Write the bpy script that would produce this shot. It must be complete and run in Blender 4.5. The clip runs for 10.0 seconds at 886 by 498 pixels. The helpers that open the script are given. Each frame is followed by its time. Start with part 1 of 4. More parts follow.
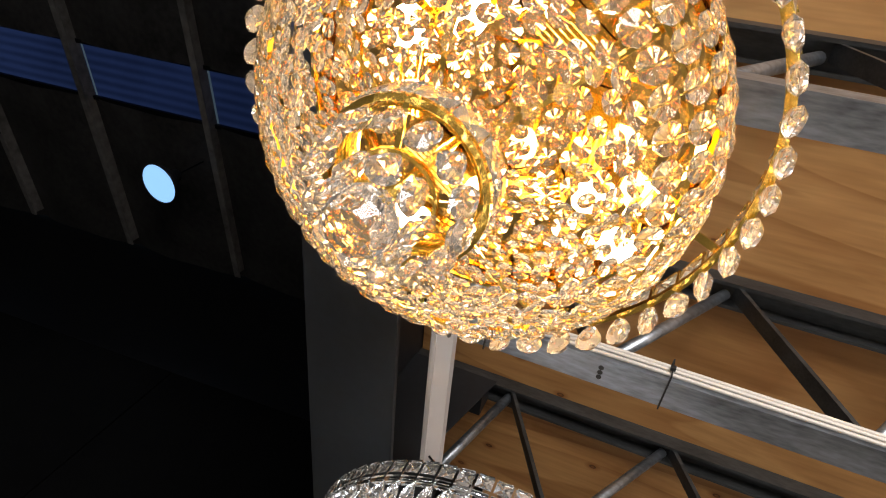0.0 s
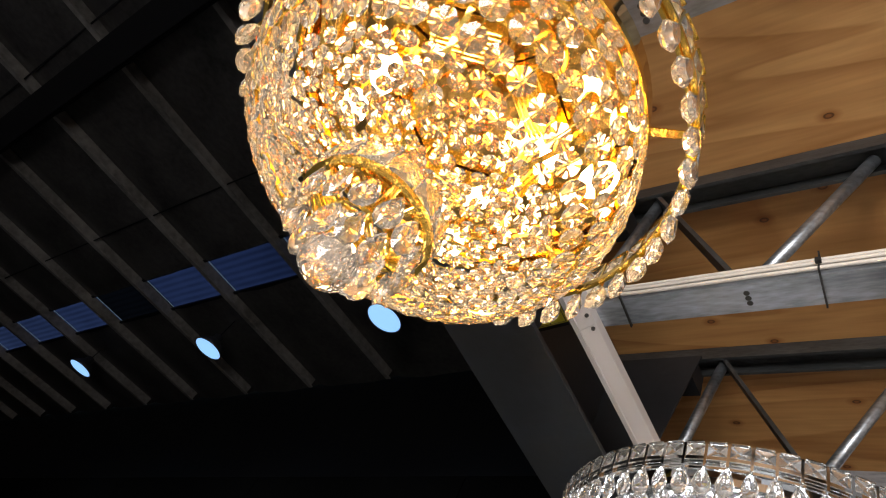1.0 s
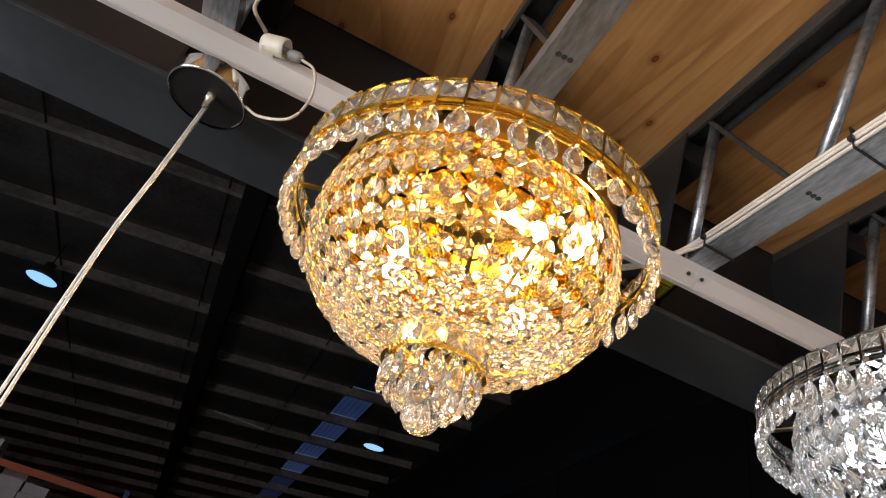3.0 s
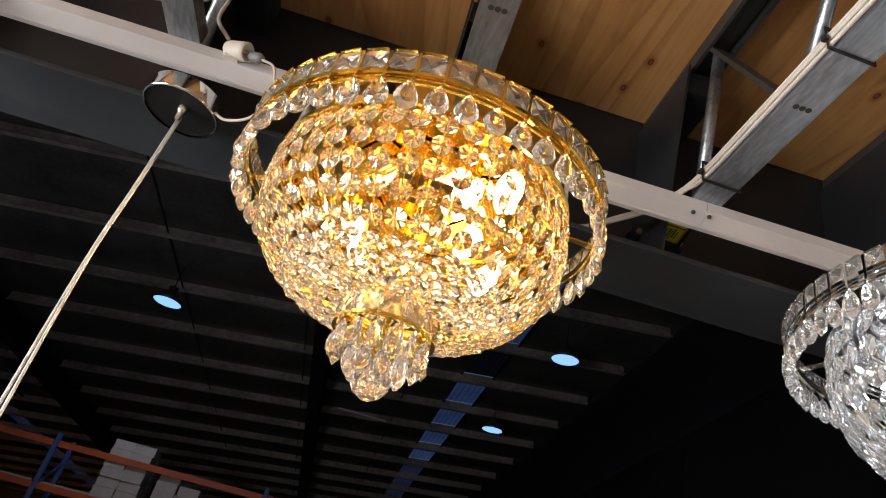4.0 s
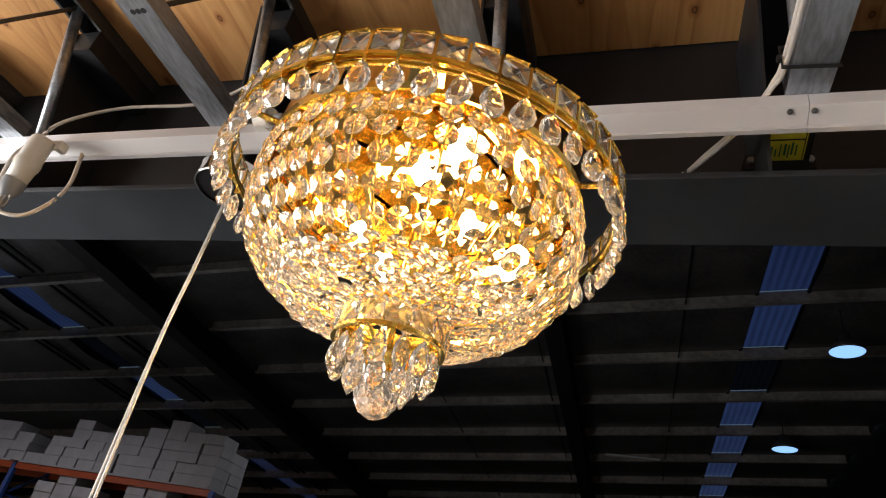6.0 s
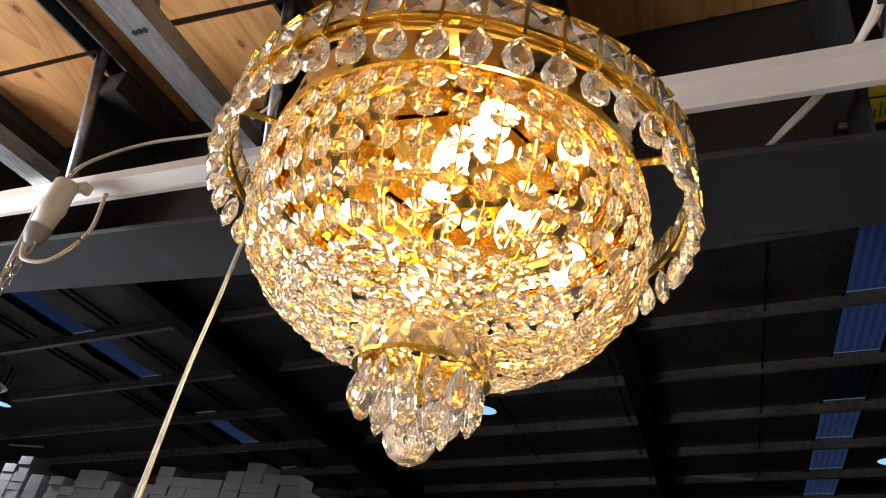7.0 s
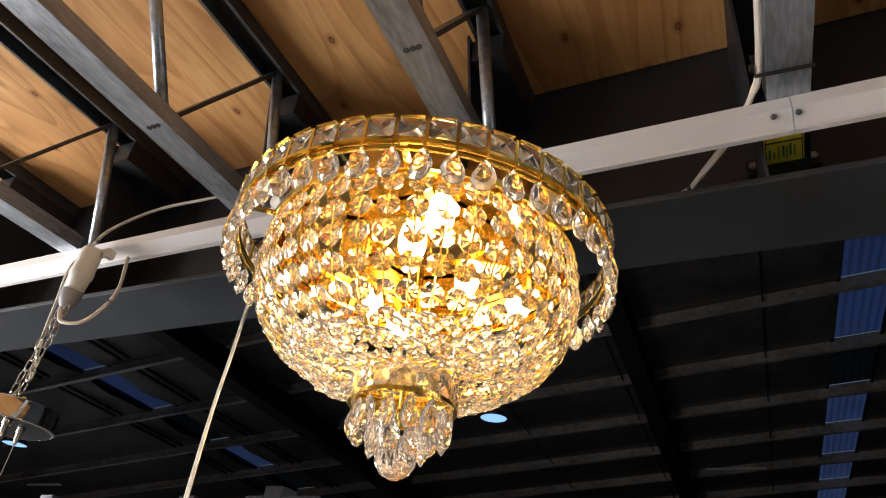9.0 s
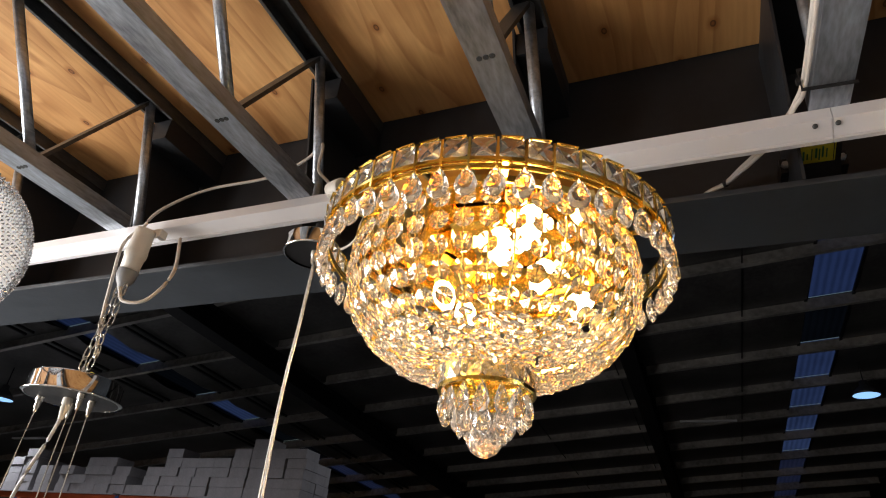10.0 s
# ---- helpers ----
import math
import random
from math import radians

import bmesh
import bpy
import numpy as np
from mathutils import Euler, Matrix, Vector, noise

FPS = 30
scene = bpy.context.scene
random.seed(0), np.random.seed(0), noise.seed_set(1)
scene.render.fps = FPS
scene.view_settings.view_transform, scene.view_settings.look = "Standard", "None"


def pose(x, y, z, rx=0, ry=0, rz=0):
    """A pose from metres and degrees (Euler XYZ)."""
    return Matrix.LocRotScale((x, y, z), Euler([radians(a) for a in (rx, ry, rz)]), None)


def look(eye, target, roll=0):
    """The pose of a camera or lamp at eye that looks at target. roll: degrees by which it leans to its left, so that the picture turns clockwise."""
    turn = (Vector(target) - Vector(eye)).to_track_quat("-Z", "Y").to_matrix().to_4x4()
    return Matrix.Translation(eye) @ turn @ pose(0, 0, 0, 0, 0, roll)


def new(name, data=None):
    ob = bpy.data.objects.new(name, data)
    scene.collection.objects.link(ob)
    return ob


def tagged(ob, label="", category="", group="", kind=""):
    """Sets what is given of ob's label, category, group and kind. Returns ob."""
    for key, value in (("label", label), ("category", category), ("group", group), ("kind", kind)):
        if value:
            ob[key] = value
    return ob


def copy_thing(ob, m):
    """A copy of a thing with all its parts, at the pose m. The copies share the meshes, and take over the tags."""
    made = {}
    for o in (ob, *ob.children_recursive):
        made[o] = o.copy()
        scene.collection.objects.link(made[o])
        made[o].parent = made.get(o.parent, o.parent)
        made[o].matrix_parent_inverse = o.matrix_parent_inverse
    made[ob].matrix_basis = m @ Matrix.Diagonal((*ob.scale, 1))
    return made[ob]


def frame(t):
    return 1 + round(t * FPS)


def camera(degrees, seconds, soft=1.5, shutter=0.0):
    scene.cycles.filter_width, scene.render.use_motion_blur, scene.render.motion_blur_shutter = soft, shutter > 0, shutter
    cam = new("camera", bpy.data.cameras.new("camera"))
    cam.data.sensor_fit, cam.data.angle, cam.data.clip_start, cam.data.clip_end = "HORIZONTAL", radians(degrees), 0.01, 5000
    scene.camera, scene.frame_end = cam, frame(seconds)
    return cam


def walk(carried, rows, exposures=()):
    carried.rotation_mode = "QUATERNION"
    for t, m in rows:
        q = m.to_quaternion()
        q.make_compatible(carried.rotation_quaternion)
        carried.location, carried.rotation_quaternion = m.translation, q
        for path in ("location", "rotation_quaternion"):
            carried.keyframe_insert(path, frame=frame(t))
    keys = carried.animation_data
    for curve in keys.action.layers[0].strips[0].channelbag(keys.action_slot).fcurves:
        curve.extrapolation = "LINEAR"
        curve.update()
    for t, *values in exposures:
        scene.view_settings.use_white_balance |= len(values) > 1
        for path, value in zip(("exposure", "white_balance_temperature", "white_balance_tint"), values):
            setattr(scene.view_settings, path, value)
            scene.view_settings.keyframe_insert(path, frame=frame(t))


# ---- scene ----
cam = camera(70.4, 10.0, soft=1.1)
PATH = [
    (0, (-0.233, -0.208, 1.573), (0.83, 0.386, 3.16), 40.6),
    (0.5, (-0.238, -0.341, 1.548), (0.656, 0.674, 3.021), 40.3),
    (1, (-0.188, -0.465, 1.557), (0.579, 0.738, 2.959), 35.5),
    (1.5, (-0.226, -0.568, 1.562), (0.363, 0.803, 2.894), 32.2),
    (2, (-0.291, -0.689, 1.574), (0.171, 0.78, 2.851), 28.0),
    (2.5, (-0.309, -0.754, 1.588), (0.1, 0.766, 2.823), 22.4),
    (3, (-0.24, -0.811, 1.617), (0.171, 0.766, 2.776), 16.2),
    (3.2, (-0.193, -0.832, 1.628), (0.209, 0.776, 2.747), 14.5),
    (4.5, (0.064, -0.89, 1.642), (-0.053, 0.824, 2.666), 15.3),
    (5, (0.114, -0.833, 1.639), (-0.188, 0.867, 2.648), 14.8),
    (5.2, (0.173, -0.796, 1.659), (-0.167, 0.897, 2.668), 14.9),
    (6.3, (0.339, -0.721, 1.689), (-0.335, 0.841, 2.741), 10.7),
    (6.5, (0.324, -0.69, 1.694), (-0.391, 0.85, 2.751), 10.9),
    (7, (0.31, -0.607, 1.745), (-0.453, 0.894, 2.825), 10.5),
    (7.5, (0.324, -0.584, 1.775), (-0.441, 0.892, 2.888), 9.2),
    (8, (0.323, -0.595, 1.757), (-0.425, 0.864, 2.903), 7.7),
    (8.5, (0.384, -0.666, 1.726), (-0.357, 0.794, 2.874), 6.7),
    (9, (0.435, -0.769, 1.704), (-0.329, 0.713, 2.808), 6.7),
    (9.5, (0.423, -0.851, 1.698), (-0.352, 0.679, 2.727), 6.5),
    (10, (0.33, -0.936, 1.702), (-0.392, 0.644, 2.693), 5.7),
]
walk(cam, [(t, look(eye, target, roll)) for t, eye, target, roll in PATH])

# ---- fitted places and tuned values
SHOP_W, SIDE_W = 32.0, 300.0
SKYLIGHT = (0.50, 0.56, 0.88)
BULB_GLOW, BULB_COOL_GLOW, HIGHBAY_W = 192.0, 62.0, 520.0
ROOF_A, ROOF_B = 0.10, -0.05
STRIP_L0, STRIP_L1, STRIP_R0, STRIP_R1 = -12.75, -11.9, 2.4, 3.25
PURLIN_Y = [1.5 + 2.15 * k for k in range(20)]
RAFTERS = (-8.75, -1.1)
# the last place is an added fill lamp, hidden behind the mezzanine edge
HIGHBAYS = ((3.8, 6.0, 7.12), (3.8, 10.5, 6.95), (3.69, 15.45, 6.7), (-4.14, 11.3, 6.12), (-15.34, 8.81, 5.13), (-9.7, 4.6, 6.2))
CHAND = (0.006, -0.005, 2.242)
CHAND_TOP = 2.5
SILVER, SILVER_S = (1.1, -0.085, 2.283), 1.29
GLOBE, GLOBE_R = (-1.170, -0.3, 2.29), 0.19
BULBS = [(-0.09, 0.10, -0.025), (-0.112, 0.03, -0.012), (0.152, 0.07, -0.03), (0.10, -0.01, -0.012), (0.06, -0.145, -0.022), (0.118, -0.178, -0.012)]
BATTENS = ((-19.55, 12.8), (0.3, 18.25))

# ---------------------------------------------------------------- world and large lights
world = bpy.data.worlds.new("dusk_sky")
scene.world = world
world.use_nodes = True
wn = world.node_tree.nodes
sky = wn.new("ShaderNodeTexSky")
sky.sky_type, sky.sun_disc = "NISHITA", False
sky.sun_elevation, sky.sun_rotation = radians(4), radians(200)
wn["Background"].inputs["Strength"].default_value = 0.06
world.node_tree.links.new(sky.outputs["Color"], wn["Background"].inputs["Color"])


def area_lamp(name, eye, target, sx, sy, watts, colour):
    d = bpy.data.lights.new(name, "AREA")
    d.shape, d.size, d.size_y, d.energy, d.color = "RECTANGLE", sx, sy, watts, colour
    ob = new(name, d)
    ob.matrix_world = look(eye, target)
    return ob


# added fill lamp behind the camera; no such source is known
area_lamp("added_south_fill", (-0.5, -5.9, 1.4), (-0.5, 0.2, 2.4), 5.0, 2.2, SHOP_W, (1.0, 0.955, 0.90))
# added fill from the left that brightens the plywood there; no window known
area_lamp("added_west_fill", (-3.72, -1.5, 1.3), (-0.9, -0.5, 2.6), 2.6, 1.8, SIDE_W, (1.0, 0.955, 0.90))

# ---------------------------------------------------------------- materials


def mat(name, base, rough=0.5, metal=0.0, noise_scale=8.0, spread=0.25, bump=0.0, bump_scale=60.0, stretch=(1, 1, 1), rough_spread=0.15, **more):
    """A principled surface whose colour and gloss vary at two scales."""
    m = bpy.data.materials.new(name)
    m.use_nodes = True
    nt = m.node_tree
    b = nt.nodes["Principled BSDF"]
    b.inputs["Metallic"].default_value = metal
    for key, value in more.items():
        b.inputs[key.replace("_", " ")].default_value = value
    co = nt.nodes.new("ShaderNodeTexCoord")
    mp = nt.nodes.new("ShaderNodeMapping")
    mp.inputs["Scale"].default_value = stretch
    nt.links.new(co.outputs["Object"], mp.inputs["Vector"])
    big, fine = nt.nodes.new("ShaderNodeTexNoise"), nt.nodes.new("ShaderNodeTexNoise")
    for n, s in ((big, noise_scale), (fine, noise_scale * 9)):
        n.inputs["Scale"].default_value, n.inputs["Detail"].default_value = s, 6
        nt.links.new(mp.outputs["Vector"], n.inputs["Vector"])
    mixf = nt.nodes.new("ShaderNodeMix")
    mixf.data_type = "FLOAT"
    mixf.inputs[0].default_value = 0.4
    nt.links.new(big.outputs["Fac"], mixf.inputs[2])
    nt.links.new(fine.outputs["Fac"], mixf.inputs[3])
    ramp = nt.nodes.new("ShaderNodeValToRGB")
    ramp.color_ramp.elements[0].position, ramp.color_ramp.elements[1].position = 0.32, 0.68
    ramp.color_ramp.elements[0].color = (*[c * (1 - spread) for c in base], 1)
    ramp.color_ramp.elements[1].color = (*[min(1, c * (1 + spread)) for c in base], 1)
    nt.links.new(mixf.outputs[0], ramp.inputs["Fac"])
    nt.links.new(ramp.outputs["Color"], b.inputs["Base Color"])
    mr = nt.nodes.new("ShaderNodeMapRange")
    mr.inputs["To Min"].default_value, mr.inputs["To Max"].default_value = max(0.02, rough - rough_spread), min(1, rough + rough_spread)
    nt.links.new(mixf.outputs[0], mr.inputs["Value"])
    nt.links.new(mr.outputs["Result"], b.inputs["Roughness"])
    if bump:
        bn = nt.nodes.new("ShaderNodeTexNoise")
        bn.inputs["Scale"].default_value = bump_scale
        nt.links.new(mp.outputs["Vector"], bn.inputs["Vector"])
        bp = nt.nodes.new("ShaderNodeBump")
        bp.inputs["Strength"].default_value, bp.inputs["Distance"].default_value = bump, 0.002
        nt.links.new(bn.outputs["Fac"], bp.inputs["Height"])
        nt.links.new(bp.outputs["Normal"], b.inputs["Normal"])
    return m


def glow(name, colour, strength):
    m = bpy.data.materials.new(name)
    m.use_nodes = True
    b = m.node_tree.nodes["Principled BSDF"]
    b.inputs["Base Color"].default_value = (*colour, 1)
    b.inputs["Emission Color"].default_value = (*colour, 1)
    b.inputs["Emission Strength"].default_value = strength
    return m


def glass(name, colour, ior=1.55, rough=0.0, clear=1.0):
    m = bpy.data.materials.new(name)
    m.use_nodes = True
    b = m.node_tree.nodes["Principled BSDF"]
    b.inputs["Base Color"].default_value = (*colour, 1)
    b.inputs["Transmission Weight"].default_value = clear
    b.inputs["Roughness"].default_value = rough
    b.inputs["IOR"].default_value = ior
    return m


def plywood():
    m = bpy.data.materials.new("plywood")
    m.use_nodes = True
    nt = m.node_tree
    b = nt.nodes["Principled BSDF"]
    co = nt.nodes.new("ShaderNodeTexCoord")

    def mapped(scale):
        mp = nt.nodes.new("ShaderNodeMapping")
        mp.inputs["Scale"].default_value = scale
        nt.links.new(co.outputs["Object"], mp.inputs["Vector"])
        return mp.outputs["Vector"]

    grain = nt.nodes.new("ShaderNodeTexNoise")          # fine fibres along the sheet
    grain.inputs["Scale"].default_value, grain.inputs["Detail"].default_value = 9, 8
    nt.links.new(mapped((9.0, 0.6, 1)), grain.inputs["Vector"])
    wave = nt.nodes.new("ShaderNodeTexNoise")           # broad flame figure of the veneer
    for key, value in (("Scale", 2.4), ("Detail", 3.0), ("Roughness", 0.5), ("Distortion", 1.6)):
        wave.inputs[key].default_value = value
    nt.links.new(mapped((2.6, 0.5, 1)), wave.inputs["Vector"])
    field = nt.nodes.new("ShaderNodeTexNoise")          # contours of a smooth field give cathedral lines
    for key, value in (("Scale", 1.15), ("Detail", 1.2), ("Distortion", 0.6)):
        field.inputs[key].default_value = value
    nt.links.new(mapped((2.4, 0.5, 1)), field.inputs["Vector"])
    times = nt.nodes.new("ShaderNodeMath")
    times.operation, times.inputs[1].default_value = "MULTIPLY", 13.0
    nt.links.new(field.outputs["Fac"], times.inputs[0])
    saw = nt.nodes.new("ShaderNodeMath")
    saw.operation = "FRACT"
    nt.links.new(times.outputs[0], saw.inputs[0])
    stain = nt.nodes.new("ShaderNodeTexNoise")
    stain.inputs["Scale"].default_value, stain.inputs["Detail"].default_value = 1.6, 3
    nt.links.new(mapped((1, 1, 1)), stain.inputs["Vector"])
    knot = nt.nodes.new("ShaderNodeTexVoronoi")
    knot.voronoi_dimensions = "2D"
    knot.inputs["Scale"].default_value, knot.inputs["Randomness"].default_value = 3.4, 1.0
    nt.links.new(mapped((1.3, 0.85, 0.0)), knot.inputs["Vector"])

    def ramp(fac, stops):
        r = nt.nodes.new("ShaderNodeValToRGB")
        els = r.color_ramp.elements
        while len(els) < len(stops):
            els.new(0.5)
        for e, (p, c) in zip(els, stops):
            e.position, e.color = p, (*c, 1)
        nt.links.new(fac, r.inputs["Fac"])
        return r.outputs["Color"]

    def mix(kind, fac, a, c):
        n = nt.nodes.new("ShaderNodeMix")
        n.data_type, n.blend_type = "RGBA", kind
        n.inputs[0].default_value = fac
        nt.links.new(a, n.inputs[6])
        nt.links.new(c, n.inputs[7])
        return n.outputs[2]

    base = ramp(wave.outputs["Fac"], [(0.30, (0.53, 0.272, 0.096)), (0.46, (0.645, 0.350, 0.134)), (0.56, (0.685, 0.388, 0.154)), (0.72, (0.56, 0.296, 0.107))])
    line = ramp(saw.outputs[0], [(0.0, (1, 1, 1)), (0.55, (0.95, 0.93, 0.9)), (0.93, (0.70, 0.60, 0.50)), (1.0, (1, 1, 1))])
    fib = ramp(grain.outputs["Fac"], [(0.3, (0.78, 0.74, 0.7)), (0.7, (1, 1, 1))])
    st = ramp(stain.outputs["Fac"], [(0.35, (0.74, 0.66, 0.58)), (0.62, (1, 1, 1))])
    kn = ramp(knot.outputs["Distance"], [(0.012, (0.5, 0.36, 0.26)), (0.026, (0.13, 0.08, 0.05)), (0.034, (0.7, 0.56, 0.45)), (0.085, (1, 1, 1))])
    col = mix("MULTIPLY", 1.0, mix("MULTIPLY", 0.8, mix("MULTIPLY", 0.8, mix("MULTIPLY", 0.8, base, line), fib), st), kn)
    nt.links.new(col, b.inputs["Base Color"])
    b.inputs["Roughness"].default_value = 0.62
    bp = nt.nodes.new("ShaderNodeBump")
    bp.inputs["Strength"].default_value, bp.inputs["Distance"].default_value = 0.25, 0.001
    nt.links.new(grain.outputs["Fac"], bp.inputs["Height"])
    nt.links.new(bp.outputs["Normal"], b.inputs["Normal"])
    return m


def skylight_sheet(name, tint):
    """Ribbed translucent sheet: tinted, part see-through."""
    m = bpy.data.materials.new(name)
    m.use_nodes = True
    nt = m.node_tree
    nt.nodes.remove(nt.nodes["Principled BSDF"])
    tr, df, mx = (nt.nodes.new("ShaderNodeBsdf" + k) for k in ("Transparent", "Translucent", "Diffuse"))
    mix1 = nt.nodes.new("ShaderNodeMixShader")
    co = nt.nodes.new("ShaderNodeTexCoord")
    wave = nt.nodes.new("ShaderNodeTexWave")
    wave.inputs["Scale"].default_value, wave.inputs["Distortion"].default_value = 2.2, 0.6
    noi = nt.nodes.new("ShaderNodeTexNoise")
    noi.inputs["Scale"].default_value, noi.inputs["Detail"].default_value = 0.9, 5
    nt.links.new(co.outputs["Object"], wave.inputs["Vector"])
    nt.links.new(co.outputs["Object"], noi.inputs["Vector"])
    rp = nt.nodes.new("ShaderNodeValToRGB")
    rp.color_ramp.elements[0].position, rp.color_ramp.elements[1].position = 0.3, 0.95
    rp.color_ramp.elements[0].color = (*[c * 0.68 for c in tint], 1)
    rp.color_ramp.elements[1].color = (*tint, 1)
    ml = nt.nodes.new("ShaderNodeMath")
    ml.operation = "MULTIPLY_ADD"
    ml.inputs[1].default_value = 0.45
    nt.links.new(wave.outputs["Fac"], ml.inputs[0])
    nt.links.new(noi.outputs["Fac"], ml.inputs[2])
    nt.links.new(ml.outputs[0], rp.inputs["Fac"])
    nt.links.new(rp.outputs["Color"], tr.inputs["Color"])
    nt.links.new(rp.outputs["Color"], df.inputs["Color"])
    mix1.inputs[0].default_value = 0.3
    nt.links.new(tr.outputs[0], mix1.inputs[1])
    nt.links.new(df.outputs[0], mix1.inputs[2])
    nt.links.new(mix1.outputs[0], nt.nodes["Material Output"].inputs["Surface"])
    return m


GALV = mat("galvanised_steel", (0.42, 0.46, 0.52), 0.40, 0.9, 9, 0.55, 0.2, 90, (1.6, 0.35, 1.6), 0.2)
DARK_GALV = mat("darker_steel", (0.10, 0.105, 0.11), 0.45, 0.75, 12, 0.4, 0.2, 80, (1.6, 0.4, 1.6))
# beam paint darkened to hold the web's shade; dark end plates share it
WEB = mat("shaded_web_and_plate_paint", (0.0155, 0.0172, 0.021), 0.5, 0.0, 4, 0.35, 0.2, 40)
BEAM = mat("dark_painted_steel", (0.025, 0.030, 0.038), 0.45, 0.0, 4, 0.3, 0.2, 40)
BLACK = mat("black_steel", (0.010, 0.010, 0.012), 0.5, 0.2, 6, 0.3)
WHITE = mat("white_powder_coat", (0.62, 0.62, 0.65), 0.38, 0.0, 5, 0.035, stretch=(0.2, 1, 1), rough_spread=0.05)
PLASTIC = mat("ivory_plastic", (0.70, 0.68, 0.63), 0.4, 0.0, 9, 0.08)
GREY_PL = mat("grey_plastic", (0.24, 0.25, 0.27), 0.45, 0.0, 9, 0.1)
CABLE = mat("white_cable_sheath", (0.58, 0.54, 0.50), 0.45, 0.0, 20, 0.1)
CLEAR_CORD = mat("clear_cord_over_steel", (0.52, 0.54, 0.58), 0.35, 0.25, 30, 0.2, 0.3, 200)
TIE = mat("black_nylon", (0.012, 0.012, 0.013), 0.5)
CHROME = mat("chrome", (0.78, 0.78, 0.78), 0.07, 1.0, 10, 0.05, rough_spread=0.04)
NICKEL = mat("brushed_nickel", (0.55, 0.54, 0.52), 0.3, 1.0, 20, 0.12)
MIRROR_PAN = mat("tinted_mirror", (0.74, 0.50, 0.17), 0.05, 1.0, 12, 0.06, rough_spread=0.02)
GOLD = mat("polished_gold", (0.95, 0.64, 0.15), 0.14, 1.0, 30, 0.12, rough_spread=0.08)
CRYSTAL = glass("cut_crystal", (1.0, 0.96, 0.92), 1.55, 0.0, 0.970)
CLEAR = glass("clear_cut_crystal", (0.95, 0.96, 0.98), 1.56, 0.0, 0.965)
PLY = plywood()
ROOF = mat("dark_roof_foil", (0.088, 0.083, 0.082), 0.40, 0.3, 1.2, 0.55, 0.5, 14)
PURLIN = mat("dusty_purlin_steel", (0.30, 0.282, 0.27), 0.5, 0.2, 0.9, 0.6, 0.3, 20)
SHEET = skylight_sheet("translucent_sheet", SKYLIGHT)
DIRTY_SHEET = skylight_sheet("dirty_translucent_sheet", (0.16, 0.16, 0.19))
CARTON = mat("pale_carton", (0.22, 0.202, 0.21), 0.8, 0.0, 2.5, 0.18)
ORANGE = mat("orange_rack_paint", (0.24, 0.04, 0.012), 0.45, 0.0, 4, 0.25)
BLUE = mat("blue_rack_paint", (0.012, 0.04, 0.16), 0.45, 0.0, 4, 0.25)
# grey wall panels with the wall's dimness put into the base colour
CLADDING = mat("dimmed_wall_cladding", (0.0065, 0.0066, 0.007), 0.8, 0.0, 0.5, 0.35, Specular_IOR_Level=0.1)
CONCRETE = mat("concrete", (0.24, 0.235, 0.225), 0.8, 0.0, 1.5, 0.25, 0.3, 30)
WALL = mat("grey_wall_panel", (0.26, 0.265, 0.27), 0.8, 0.0, 0.8, 0.3)
SHOPWALL = mat("warm_white_wall", (0.62, 0.58, 0.52), 0.8, 0.0, 1.2, 0.08)
YELLOW = mat("yellow_sticker", (0.72, 0.62, 0.04), 0.5, 0.0, 25, 0.12)
MARK = mat("green_marker_ink", (0.03, 0.16, 0.07), 0.6)
INK = mat("black_stencil_ink", (0.03, 0.03, 0.03), 0.7, 0.0, 60, 0.4)
LAMP_SHELL = mat("dark_lamp_shell", (0.10, 0.10, 0.11), 0.4, 0.5)
HIGHBAY = glow("highbay_face", (0.30, 0.58, 1.0), 1.15)
BULB = glow("warm_bulb", (1.0, 0.645, 0.325), BULB_GLOW)
BULB_COOL = glow("cool_bulb", (0.88, 0.94, 1.0), BULB_COOL_GLOW)

# ---------------------------------------------------------------- mesh helpers


def part(name, bm, material, parent=None, label="", smooth=False):
    me = bpy.data.meshes.new(name)
    bmesh.ops.recalc_face_normals(bm, faces=bm.faces)
    if smooth:
        for f in bm.faces:
            f.smooth = True
    bm.to_mesh(me)
    bm.free()
    me.materials.append(material)
    ob = new(name, me)
    if parent:
        ob.parent = parent
    if label:
        tagged(ob, label)
    return ob


def shared(name, me, parent, m):
    """One more piece on a mesh that exists already."""
    ob = new(name, me)
    ob.parent = parent
    ob.matrix_basis = m
    return ob


def thing(name, label, category, place=(0, 0, 0), kind="", group=""):
    e = new(name)
    e.empty_display_size = 0.05
    e.location = place
    return tagged(e, label, category, group, kind)


def box(bm, lo, hi, bevel=0.0):
    r = bmesh.ops.create_cube(bm, size=1)
    vs = r["verts"]
    for v in vs:
        v.co = Vector([lo[i] + (v.co[i] + 0.5) * (hi[i] - lo[i]) for i in range(3)])
    if bevel:
        es = list({e for v in vs for e in v.link_edges})
        bmesh.ops.bevel(bm, geom=es, offset=bevel, segments=2, affect="EDGES", profile=0.7)
    return vs


